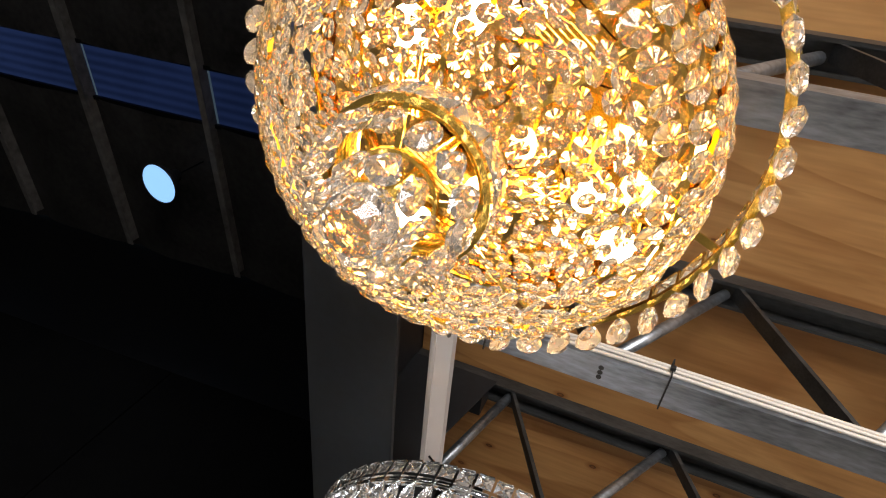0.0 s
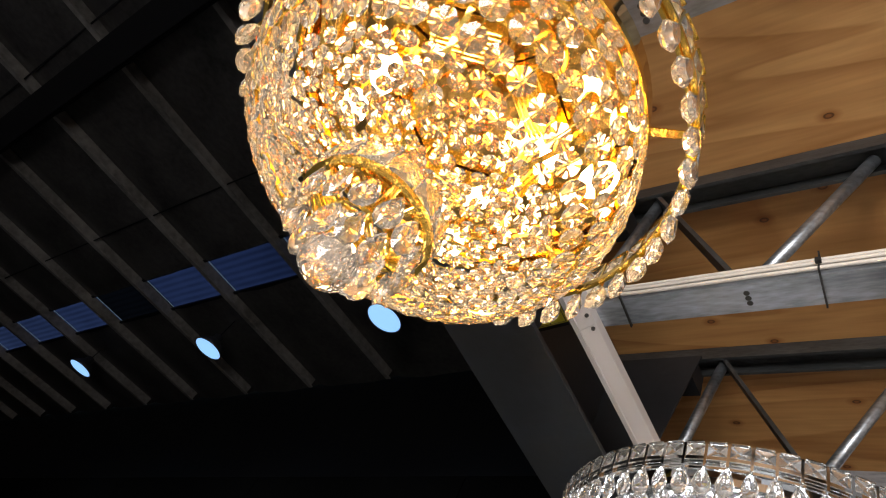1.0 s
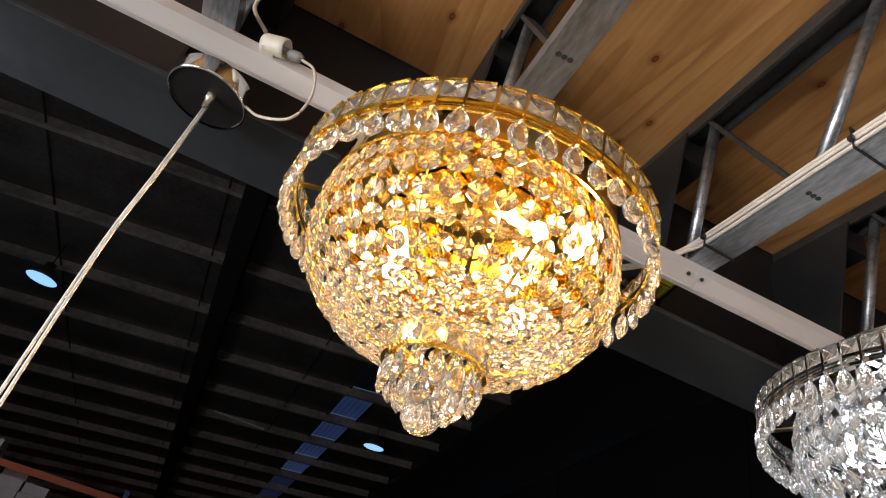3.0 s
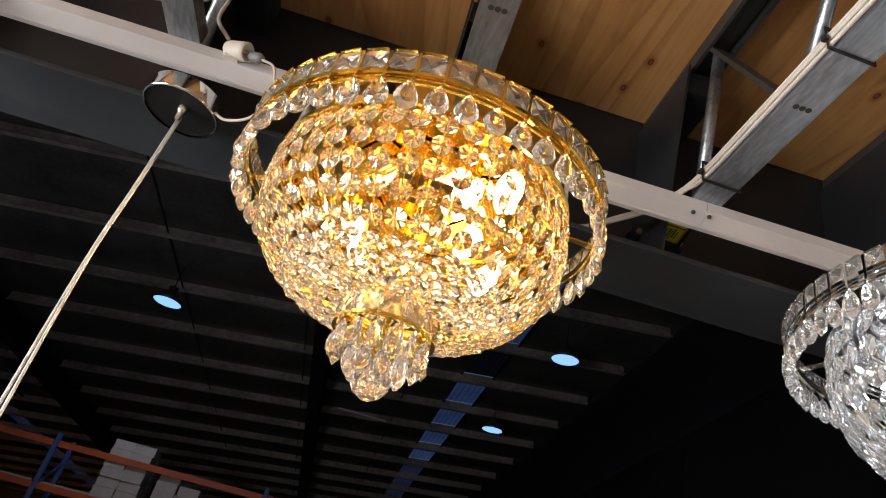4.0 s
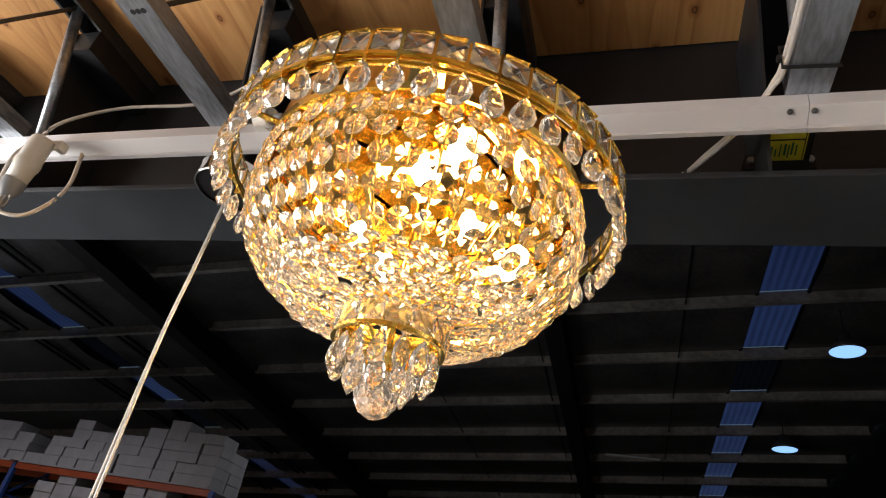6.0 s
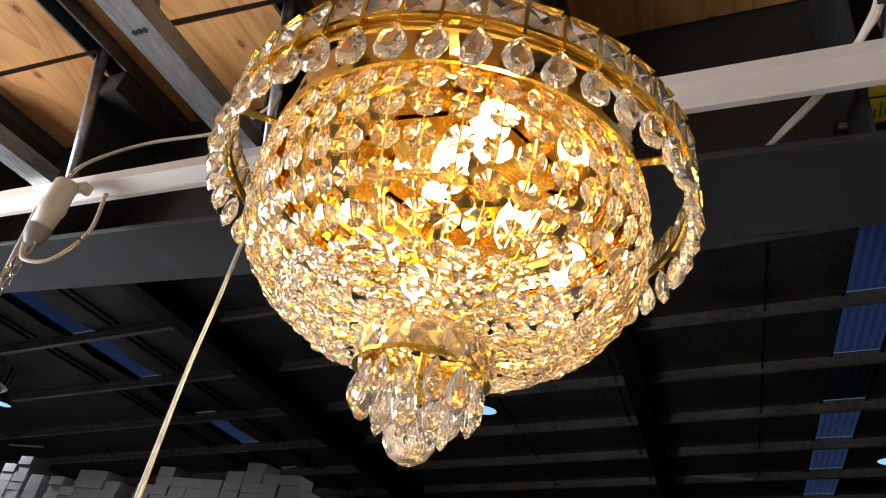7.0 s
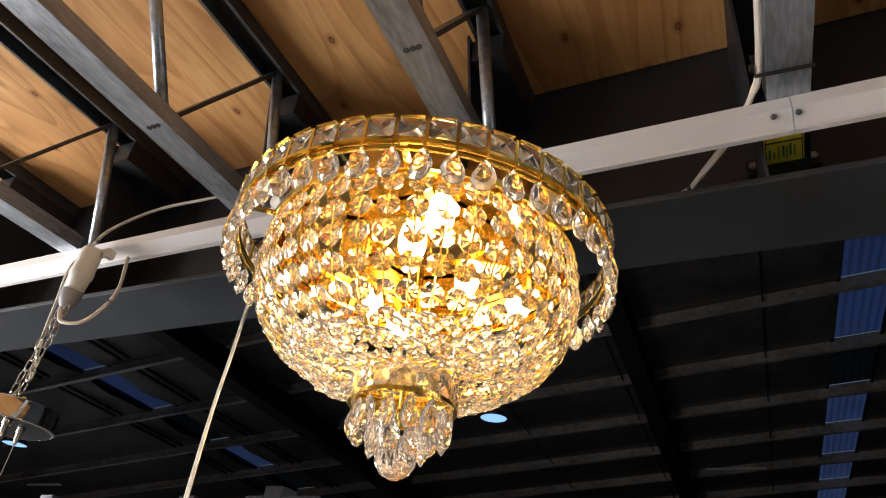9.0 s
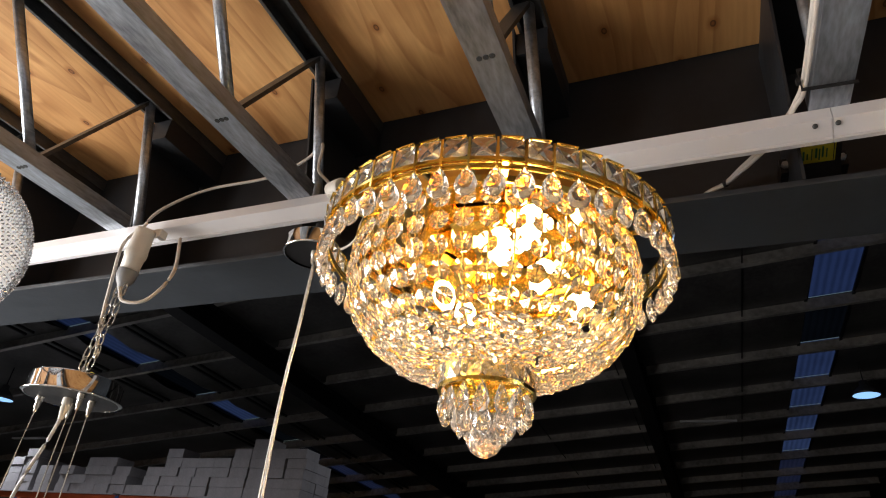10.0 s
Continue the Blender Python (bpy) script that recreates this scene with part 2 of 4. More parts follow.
def sweep(bm, pts, radius, sides=8, closed=False, flat=None):
    """A tube along points; flat=(w, h) makes it a strap."""
    pts = [Vector(p) for p in pts]
    rings, n = [], len(pts)
    up = Vector((0, 0, 1))
    for i, p in enumerate(pts):
        a = pts[(i - 1) % n] if (closed or i) else p
        c = pts[(i + 1) % n] if (closed or i < n - 1) else p
        d = (c - a).normalized()
        ref = up if abs(d.dot(up)) < 0.95 else Vector((1, 0, 0))
        s = d.cross(ref).normalized()
        u = s.cross(d).normalized()
        ring = []
        if flat:
            w, h = flat[0] / 2, flat[1] / 2
            offs = [(-w, -h), (w, -h), (w, h), (-w, h)]
        else:
            offs = [(radius * math.cos(2 * math.pi * k / sides), radius * math.sin(2 * math.pi * k / sides)) for k in range(sides)]
        for x, y in offs:
            ring.append(bm.verts.new(p + s * x + u * y))
        rings.append(ring)
    m = len(rings[0])
    for i in range(n if closed else n - 1):
        a, c = rings[i], rings[(i + 1) % n]
        for k in range(m):
            bm.faces.new((a[k], a[(k + 1) % m], c[(k + 1) % m], c[k]))
    if not closed:
        bm.faces.new(rings[0])
        bm.faces.new(rings[-1])


def spline(ctrl, steps=10):
    """Smooth points through a few control points."""
    c = [Vector(p) for p in ctrl]
    c = [c[0] * 2 - c[1]] + c + [c[-1] * 2 - c[-2]]
    out = []
    for i in range(1, len(c) - 2):
        for k in range(steps):
            t = k / steps
            p0, p1, p2, p3 = c[i - 1:i + 3]
            out.append(0.5 * (2 * p1 + (p2 - p0) * t + (2 * p0 - 5 * p1 + 4 * p2 - p3) * t * t + (3 * p1 - p0 - 3 * p2 + p3) * t ** 3))
    return out + [c[-2]]


def lathe(bm, profile, sides=32, centre=(0, 0, 0), cap=False):
    """Turn (radius, z) pairs about the z axis."""
    rows = []
    for r, z in profile:
        rows.append([bm.verts.new((centre[0] + r * math.cos(2 * math.pi * k / sides), centre[1] + r * math.sin(2 * math.pi * k / sides), centre[2] + z)) for k in range(sides)])
    for a, c in zip(rows, rows[1:]):
        for k in range(sides):
            bm.faces.new((a[k], a[(k + 1) % sides], c[(k + 1) % sides], c[k]))
    if cap:
        bm.faces.new(rows[0])
        bm.faces.new(rows[-1])


def hoop(bm, r, z, tube, sides=6, n=72, centre=(0, 0), flat=None):
    sweep(bm, [(centre[0] + r * math.cos(2 * math.pi * k / n), centre[1] + r * math.sin(2 * math.pi * k / n), z) for k in range(n)], tube, sides, True, flat)


def extrude_poly(bm, poly, axis, lo, hi):
    """A prism: poly in the two other axes, drawn out along axis."""
    def at(p, v):
        c = list(p)
        c.insert(axis, v)
        return bm.verts.new(c)
    a, c = [at(p, lo) for p in poly], [at(p, hi) for p in poly]
    n = len(poly)
    for k in range(n):
        bm.faces.new((a[k], a[(k + 1) % n], c[(k + 1) % n], c[k]))
    bm.faces.new(a)
    bm.faces.new(c)


# cut stones, 1 unit across, hung or set in the xz plane, facing y
def cut_stone(outline, table, thick):
    """A faceted stone: a girdle outline with a smaller table on both sides."""
    bm = bmesh.new()
    n = len(outline)
    girdle = [bm.verts.new((x, 0, z)) for x, z in outline]
    cz = sum(z for _, z in outline) / n
    for s in (-1, 1):
        mid = []
        for k in range(n):
            x, z = outline[k]
            x2, z2 = outline[(k + 1) % n]
            mx, mz = (x + x2) / 2, (z + z2) / 2
            mid.append(bm.verts.new((mx * table, s * thick / 2, cz + (mz - cz) * table)))
        for k in range(n):
            bm.faces.new((girdle[k], girdle[(k + 1) % n], mid[k]))
            bm.faces.new((girdle[(k + 1) % n], mid[(k + 1) % n], mid[k]))
        tip = bm.verts.new((0, s * thick * (0.54 if s < 0 else 0.74), cz))
        for k in range(n):
            bm.faces.new((mid[k], mid[(k + 1) % n], tip))
    bmesh.ops.recalc_face_normals(bm, faces=bm.faces)
    me = bpy.data.meshes.new("cut_stone")
    bm.to_mesh(me)
    bm.free()
    return me


def star_stone(outline, apex, rim, step):
    """A flat stone whose facets run as spokes from a point on each side to a zigzag rim."""
    bm = bmesh.new()
    n = len(outline)
    rings = []
    for s in (-1, 1):
        ring = [bm.verts.new((x, s * (rim + step * (k % 2)), z)) for k, (x, z) in enumerate(outline)]
        tip = bm.verts.new((0, s * apex, 0))
        for k in range(n):
            bm.faces.new((ring[k], ring[(k + 1) % n], tip))
        rings.append(ring)
    for k in range(n):
        bm.faces.new((rings[0][k], rings[0][(k + 1) % n], rings[1][(k + 1) % n], rings[1][k]))
    bmesh.ops.recalc_face_normals(bm, faces=bm.faces)
    me = bpy.data.meshes.new("star_stone")
    bm.to_mesh(me)
    bm.free()
    return me


def stone_meshes(material):
    octa = [((0.5, 0.464)[k % 2] * math.cos(radians(22.5 * (k + 1))), (0.5, 0.464)[k % 2] * math.sin(radians(22.5 * (k + 1)))) for k in range(16)]
    pear = [(0, 0.5), (0.13, 0.36), (0.26, 0.1), (0.31, -0.14), (0.24, -0.36), (0.09, -0.49), (-0.09, -0.49), (-0.24, -0.36), (-0.31, -0.14), (-0.26, 0.1), (-0.13, 0.36)]
    square = [(-0.5, -0.38), (-0.38, -0.5), (0.38, -0.5), (0.5, -0.38), (0.5, 0.38), (0.38, 0.5), (-0.38, 0.5), (-0.5, 0.38)]
    out = {"bead": star_stone(octa, 0.17, 0.04, 0.028), "drop": cut_stone(pear, 0.66, 0.3), "square": star_stone(square, 0.24, 0.07, 0.0)}
    bm = bmesh.new()                                     # faceted ball
    n, rows = 14, []
    for j, a in enumerate((-75, -48, -20, 8, 36, 62)):
        rows.append([bm.verts.new((0.5 * math.cos(radians(a)) * math.cos(2 * math.pi * (k + j / 2) / n), 0.5 * math.cos(radians(a)) * math.sin(2 * math.pi * (k + j / 2) / n), 0.5 * math.sin(radians(a)))) for k in range(n)])
    for a, c in zip(rows, rows[1:]):
        for k in range(n):
            bm.faces.new((a[k], a[(k + 1) % n], c[k]))
            bm.faces.new((a[(k + 1) % n], c[(k + 1) % n], c[k]))
    for row, z in ((rows[0], -0.5), (rows[-1], 0.5)):
        t = bm.verts.new((0, 0, z))
        for k in range(n):
            bm.faces.new((row[k], row[(k + 1) % n], t))
    bmesh.ops.recalc_face_normals(bm, faces=bm.faces)
    me = bpy.data.meshes.new("cut_ball")
    bm.to_mesh(me)
    bm.free()
    out["ball"] = me
    for me in out.values():
        me.materials.append(material)
    return out


# ---------------------------------------------------------------- mezzanine: ceiling, beam, trusses
PLY_Z = 3.02
bm = bmesh.new()
for i in range(-4, 5):                                   # sheets butted along the joists
    x0 = -0.545 + 1.14 * i
    for j, (y0, y1) in enumerate(((-6.0, -3.6), (-3.597, -1.2), (-1.197, 0.372))):
        box(bm, (x0 + 0.0012, y0, PLY_Z), (x0 + 1.1388, y1, PLY_Z + 0.019), 0.0008)
tagged(part("ceiling", bm, PLY), "knotty plywood sheets of the mezzanine floor seen from below", "ceiling", kind="structure")

beam = thing("steel_beam", "dark painted steel edge beam carrying the mezzanine", "beam", (0, 0.32, 2.46), "structure")


def build(name, bm, material, owner, label="", smooth=False):
    """A part whose mesh was drawn in world places."""
    bmesh.ops.transform(bm, matrix=Matrix.Translation(-Vector(owner.location)), verts=bm.verts)
    return part(name, bm, material, owner, label, smooth)


bm = bmesh.new()
box(bm, (-7, 0.205, 2.46), (5.99, 0.425, 2.474), 0.003)
build("bottom_flange", bm, BEAM, beam)
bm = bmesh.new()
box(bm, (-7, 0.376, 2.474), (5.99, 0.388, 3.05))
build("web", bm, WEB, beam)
bm = bmesh.new()
box(bm, (-7, 0.376, 3.05), (5.99, 0.48, 3.064), 0.003)
build("top_flange", bm, BEAM, beam)

TRUSS_X = (-2.9, -2.33, -1.75, -1.175, -0.555, 0.035, 0.6, 1.165, 1.74, 2.31, 2.88)
TRUSS_END = 0.115


def truss():
    t = thing("floor_truss", "galvanised steel open-web floor truss under the plywood", "truss", (0, 0, 2.56), "structure", "floor trusses")
    z0, z1 = 2.56, 3.018
    # lower chord: inverted channel with turned lips
    w, h, k = 0.033, 0.040, 0.0016
    bm = bmesh.new()
    extrude_poly(bm, [(-w, z0), (w, z0), (w, z0 + h), (w - 0.010, z0 + h), (w - 0.010, z0 + h - k), (w - k, z0 + h - k), (w - k, z0 + k), (-w + k, z0 + k), (-w + k, z0 + h - k), (-w + 0.010, z0 + h - k), (-w + 0.010, z0 + h), (-w, z0 + h)], 1, -5.8, TRUSS_END)
    build("lower_chord", bm, GALV, t)
    # upper chord: channel open downwards, all in the darker steel
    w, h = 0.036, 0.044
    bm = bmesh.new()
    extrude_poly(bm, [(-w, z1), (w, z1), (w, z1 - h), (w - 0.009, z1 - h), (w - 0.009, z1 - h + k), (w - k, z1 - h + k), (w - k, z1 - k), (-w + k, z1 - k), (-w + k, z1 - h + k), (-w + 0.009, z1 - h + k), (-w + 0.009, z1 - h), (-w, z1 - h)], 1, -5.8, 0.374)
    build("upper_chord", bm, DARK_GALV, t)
    top, low = z1 - 0.03, z0 + 0.03
    bm = bmesh.new()
    sweep(bm, [(0.004, 0.055, top), (0.012, 0.165, low)], 0.0145, 10)
    build("web_tube", bm, GALV, t, smooth=True)
    y = 0.06
    for n in range(11):
        bm = bmesh.new()
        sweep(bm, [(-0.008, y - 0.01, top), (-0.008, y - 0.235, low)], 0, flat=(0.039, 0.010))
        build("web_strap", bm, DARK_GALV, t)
        bm = bmesh.new()
        sweep(bm, [(0.006, y - 0.245, low), (0.006, y - 0.47, top)], 0.0135, 10)
        build("web_tube", bm, GALV, t, smooth=True)
        y -= 0.48
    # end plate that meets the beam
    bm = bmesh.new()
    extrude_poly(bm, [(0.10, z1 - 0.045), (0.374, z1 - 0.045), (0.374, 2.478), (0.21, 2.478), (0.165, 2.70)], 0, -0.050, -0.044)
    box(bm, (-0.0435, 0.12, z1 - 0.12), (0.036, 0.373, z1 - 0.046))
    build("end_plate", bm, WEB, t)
    # stencilled service slots in the lower chord
    for y in (-0.19, -0.98, -1.77):
        bm = bmesh.new()
        for dx in (-0.012, 0.0, 0.012):
            lathe(bm, [(0.0055, 0.0), (0.0055, 0.0012)], 10, (dx * 1.0, y, z0 - 0.0012), True)
        build("slot_mark", bm, INK, t)
    return t


base_truss = truss()
base_truss.location.x = TRUSS_X[0]
for x in TRUSS_X[1:]:
    copy_thing(base_truss, Matrix.Translation((x, 0, 2.56)))

# white mounting rail
rail = thing("mounting_rail", "white powder-coated aluminium mounting rail under the trusses", "rail", (0, 0.135, 2.5), "structure")
RAIL = [(0.110, 2.5595), (0.110, 2.5345), (0.112, 2.533), (0.140, 2.5155), (0.1385, 2.513), (0.139, 2.509), (0.150, 2.509), (0.152, 2.512), (0.152, 2.5595)]   # upright fascia, sloping face, lower lip
for x0, x1 in ((-4.2, 0.6005), (0.6015, 4.2)):
    bm = bmesh.new()
    extrude_poly(bm, RAIL, 0, x0, x1)
    build("rail_length", bm, WHITE, rail)
for x in (0.572, 0.609):
    bm = bmesh.new()
    lathe(bm, [(0.0048, 0), (0.0048, 0.003), (0.003, 0.004)], 12, (0, 0, 0), True)
    bmesh.ops.transform(bm, matrix=Matrix.Translation((x, 0.119, 2.5285)) @ Matrix.Rotation(radians(122), 4, "X"), verts=bm.verts)
    build("rail_screw", bm, DARK_GALV, rail)

# ---------------------------------------------------------------- warehouse shell


def roof_z(x, y):
    return 8.0 + ROOF_A * (x - 3) + ROOF_B * (y - 8)


def on_roof(bm, x0, x1, y0, y1, drop0, drop1):
    """A slab that follows the roof, between two depths under it."""
    vs = []
    for d in (drop0, drop1):
        for x, y in ((x0, y0), (x1, y0), (x1, y1), (x0, y1)):
            vs.append(bm.verts.new((x, y, roof_z(x, y) - d)))
    for f in ((0, 1, 2, 3), (4, 5, 6, 7), (0, 1, 5, 4), (1, 2, 6, 5), (2, 3, 7, 6), (3, 0, 4, 7)):
        bm.faces.new([vs[k] for k in f])


WX0, WX1, WY1 = -34.0, 6.0, 44.0
STRIPS = ((STRIP_L0, STRIP_L1), (STRIP_R0, STRIP_R1))
roof = thing("roof_lining", "dark insulated warehouse roof lining", "roof", (0, 0, 0), "structure")
edges = [WX0, STRIPS[0][0], STRIPS[0][1], STRIPS[1][0], STRIPS[1][1], WX1]
SAG = 0.11
joints = [0.5] + PURLIN_Y + [WY1]
for k in (0, 2, 4):
    bm = bmesh.new()
    x0, x1, rows = edges[k], edges[k + 1], []
    cols = max(2, int((x1 - x0) / 0.9))
    for y0, y1 in zip(joints, joints[1:]):                # blanket pinched at each purlin, hanging in between
        for q in range(12):
            f = q / 12
            y, d = y0 + (y1 - y0) * f, 0.03 + SAG * (4 * f * (1 - f)) ** 0.7
            rows.append([bm.verts.new((x0 + (x1 - x0) * c / cols, y, roof_z(x0 + (x1 - x0) * c / cols, y) - d - 0.018 * math.sin(3.1 * c + 5 * y) * math.sin(math.pi * f))) for c in range(cols + 1)])
    for a, c in zip(rows, rows[1:]):
        for q in range(cols):
            bm.faces.new((a[q], a[q + 1], c[q + 1], c[q]))
    part("lining_bay", bm, ROOF, roof, smooth=True)
    bm = bmesh.new()
    on_roof(bm, x0, x1, 0.5, WY1, 0.0, -0.05)
    part("roof_sheet", bm, BLACK, roof)

for y in PURLIN_Y:
    for x0, x1 in ((WX0, RAFTERS[0]), (RAFTERS[0], RAFTERS[1]), (RAFTERS[1], WX1)):
        bm = bmesh.new()
        a, c = x0 + 0.16, x1 - 0.16
        on_roof(bm, a, c, y - 0.005, y, 0.004, 0.27)
        on_roof(bm, a, c, y - 0.10, y - 0.006, 0.266, 0.27)
        on_roof(bm, a, c, y - 0.10, y - 0.096, 0.245, 0.2655)
        tagged(part("purlin", bm, PURLIN), "dusty grey steel roof purlin", "purlin", kind="structure", group="roof purlins")
for x in RAFTERS:
    rafter = thing("roof_rafter", "black steel rafter spanning the warehouse", "rafter", (0, 0, 0), "structure", "roof rafters")
    for nm, w, d0, d1 in (("flange", 0.17, 0.74, 0.76), ("web", 0.012, 0.29, 0.74), ("flange", 0.17, 0.275, 0.29)):
        bm = bmesh.new()
        on_roof(bm, x - w, x + w, 0.55, WY1 - 0.1, d0, d1)
        part(nm, bm, BLACK, rafter)
# thin bridging rods between the purlins
for x in (-9.6, -4.3, -1.6, 1.2):
    bm = bmesh.new()
    on_roof(bm, x - 0.012, x + 0.012, 0.6, WY1 - 0.2, 0.15, 0.172)
    tagged(part("bridging_rod", bm, BLACK), "thin dark bridging rod between purlins", "rod", kind="structure", group="bridging rods")
for x in (STRIP_L0 - 0.75, STRIP_L0 - 0.52, STRIP_L1 + 0.75, STRIP_L1 + 0.98):
    for y0, y1 in zip(PURLIN_Y[1:10], PURLIN_Y[2:11]):
        bm = bmesh.new()
        on_roof(bm, x - 0.025, x + 0.025, y0 + 0.12, y1 - 0.35, 0.17, 0.22)
        tagged(part("bridging_rod", bm, BLACK), "short dark bridging bar beside a skylight", "rod", kind="structure", group="bridging rods")
n = 0
for x0, x1 in STRIPS:
    for bay, (y0, y1) in enumerate(zip(PURLIN_Y, PURLIN_Y[1:])):
        n += 1
        dirty = bay in ((5,) if x0 > 0 else (4, 6, 7))
        w = thing("window_%d" % n, "grimy ribbed translucent skylight sheet, nearly dark" if dirty else "ribbed translucent skylight sheet glowing dusk blue", "skylight", (0, 0, 0), "structure", "skylights")
        bm = bmesh.new()
        on_roof(bm, x0, x1, y0 + 0.02, y1 - 0.02, -0.02, -0.024)
        part("pane", bm, DIRTY_SHEET if dirty else SHEET, w)
        bm = bmesh.new()
        for xx in (x0, x1):
            on_roof(bm, xx - 0.03, xx + 0.03, y0, y1, 0.012, 0.06)
        part("window_frame", bm, BLACK, w)

bm = bmesh.new()
box(bm, (WX0, -6.2, -0.1), (WX1, WY1, 0.0))
tagged(part("floor", bm, CONCRETE), "grey concrete showroom and warehouse floor", "floor", kind="structure")
for name, lo, hi, m in (("wall_west", (WX0 - 0.2, 0.5, 0), (WX0, WY1, 10.5), WALL), ("wall_east", (WX1 + 0.05, -6, 0), (WX1 + 0.25, WY1, 12), BLACK), ("wall_north", (WX0, WY1, 0), (WX1, WY1 + 0.2, 12), WALL),
                        ("wall_upper", (WX0, 0.49, 3.064), (WX1, 0.6, 12), WALL), ("wall_shop_east", (5.9, -6.0, 0), (6.04, 0.2, 3.0), SHOPWALL)):
    bm = bmesh.new()
    box(bm, lo, hi)
    tagged(part(name, bm, m), "plain painted wall panel", "wall", kind="structure")
bm = bmesh.new()                                          # unseen side wall, its wide opening added around the west fill lamp
box(bm, (-3.9, -6.0, 0), (-3.75, 0.2, 0.25))
box(bm, (-3.9, -6.0, 2.35), (-3.75, 0.2, 3.018))
box(bm, (-3.9, -6.0, 0.25), (-3.75, -3.0, 2.35))
box(bm, (-3.9, -0.1, 0.25), (-3.75, 0.2, 2.35))
tagged(part("wall_shop_west", bm, SHOPWALL), "unseen warm white side wall opened for the added west fill lamp", "wall", kind="structure")
side = thing("wall_cladding", "grey panelled warehouse side wall, its dimness put into a near-black colour", "wall", (WX1, 0, 0), "structure")
for k in range(9):                                        # grey panels between dark columns, coloured near black for the dim light
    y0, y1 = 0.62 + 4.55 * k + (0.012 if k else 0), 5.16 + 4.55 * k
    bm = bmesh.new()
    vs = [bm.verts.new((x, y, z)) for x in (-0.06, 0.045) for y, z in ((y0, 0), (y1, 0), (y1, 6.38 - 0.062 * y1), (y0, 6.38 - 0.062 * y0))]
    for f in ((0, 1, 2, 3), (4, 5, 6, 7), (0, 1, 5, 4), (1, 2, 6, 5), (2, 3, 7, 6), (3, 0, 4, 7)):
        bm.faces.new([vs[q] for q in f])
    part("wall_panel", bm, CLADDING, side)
bm = bmesh.new()                                          # unseen front wall, its opening added to hold the south fill lamp
box(bm, (-3.9, -6.2, 0), (-3.1, -6.0, 3.018))
box(bm, (2.3, -6.2, 0), (6, -6.0, 3.018))
box(bm, (-3.1, -6.2, 2.6), (2.3, -6.0, 3.018))
tagged(part("wall_south", bm, SHOPWALL), "unseen warm white front wall opened for the added south fill lamp", "wall", kind="structure")
# outlying floor deck over the rest of the mezzanine edge
bm = bmesh.new()
box(bm, (WX0, 0.40, 2.6), (-7.0, 0.48, 3.07))
tagged(part("trim", bm, BEAM), "dark edge board of the mezzanine", "trim", kind="structure")


def highbay(place, share):
    x, y, z = place
    t = thing("highbay_lamp", "round high-bay lamp glowing cool blue under the roof", "lamp", place, group="high-bay lamps")
    r = 0.29
    bm = bmesh.new()
    lathe(bm, [(0.05, 0.36), (0.09, 0.34), (0.10, 0.24), (0.15, 0.20), (0.24, 0.10), (r, 0.0), (r - 0.012, 0.002), (0.23, 0.10)], 32)
    part("shade", bm, LAMP_SHELL, t, smooth=True)
    bm = bmesh.new()
    lathe(bm, [(0.001, 0.028), (0.16, 0.024), (r - 0.016, 0.012)], 32)
    part("diffuser", bm, HIGHBAY, t, "cool blue-white diffuser")
    bm = bmesh.new()
    sweep(bm, [(0, 0, 0.36), (0, 0, roof_z(x, y) - z - 0.2)], 0.012, 8)
    part("stem", bm, BLACK, t)
    d = bpy.data.lights.new("highbay_beam", "SPOT")
    d.energy, d.color, d.shadow_soft_size, d.spot_size, d.spot_blend = HIGHBAY_W * share, (0.86, 0.92, 1.0), 0.25, radians(150), 0.6
    ob = new("highbay_beam", d)
    ob.location = (x, y, z - 0.03)
    return t


for p, share in zip(HIGHBAYS, (0.05, 0.05, 0.05, 0.5, 2.2, 2.1)):   # strengths set to balance each area; the last lamp is an added unseen fill
    highbay(p, share)


def batten(x, y):
    t = thing("batten_light", "unlit pale batten light fitting under the roof", "light fitting", (x, y, roof_z(x, y) - 0.3), group="batten lights")
    bm = bmesh.new()
    box(bm, (-0.75, -0.05, 0), (0.75, 0.05, 0.05), 0.006)
    part("tray", bm, WHITE, t)
    for dx in (-0.5, 0.5):
        bm = bmesh.new()
        sweep(bm, [(dx, 0, 0.05), (dx, 0, 0.29 + ROOF_A * dx)], 0.006, 6)
        part("rod", bm, BLACK, t)


for x, y in BATTENS:
    batten(x, y)

# ---------------------------------------------------------------- pallet racking with cartons
def rack_upright(x, y, top):
    t = thing("rack_upright", "blue steel ladder frame of the pallet racking", "rack", (x, y, 0), group="rack uprights")
    for dy in (0, 0.85):
        bm = bmesh.new()
        box(bm, (-0.045, dy - 0.035, 0), (0.045, dy + 0.035, top), 0.004)
        part("post", bm, BLUE, t)
    k, z = 0, 0.15
    while z < top - 0.55:
        for a, c in (((0, 0.03, z), (0, 0.82, z)), ((0, 0.03, z), (0, 0.82, z + 0.55))):
            bm = bmesh.new()
            sweep(bm, [a, c], 0, flat=(0.03, 0.04))
            part("brace", bm, BLUE, t)
        z += 0.6
    return t


def rack_beam(x0, x1, y, z):
    bm = bmesh.new()
    box(bm, (x0, y - 0.025, z - 0.06), (x1, y + 0.025, z + 0.06), 0.006)
    tagged(part("rack_beam", bm, ORANGE), "orange painted steel pallet rack beam", "rack", group="rack beams")


rng = random.Random(7)
carton_mesh = {}


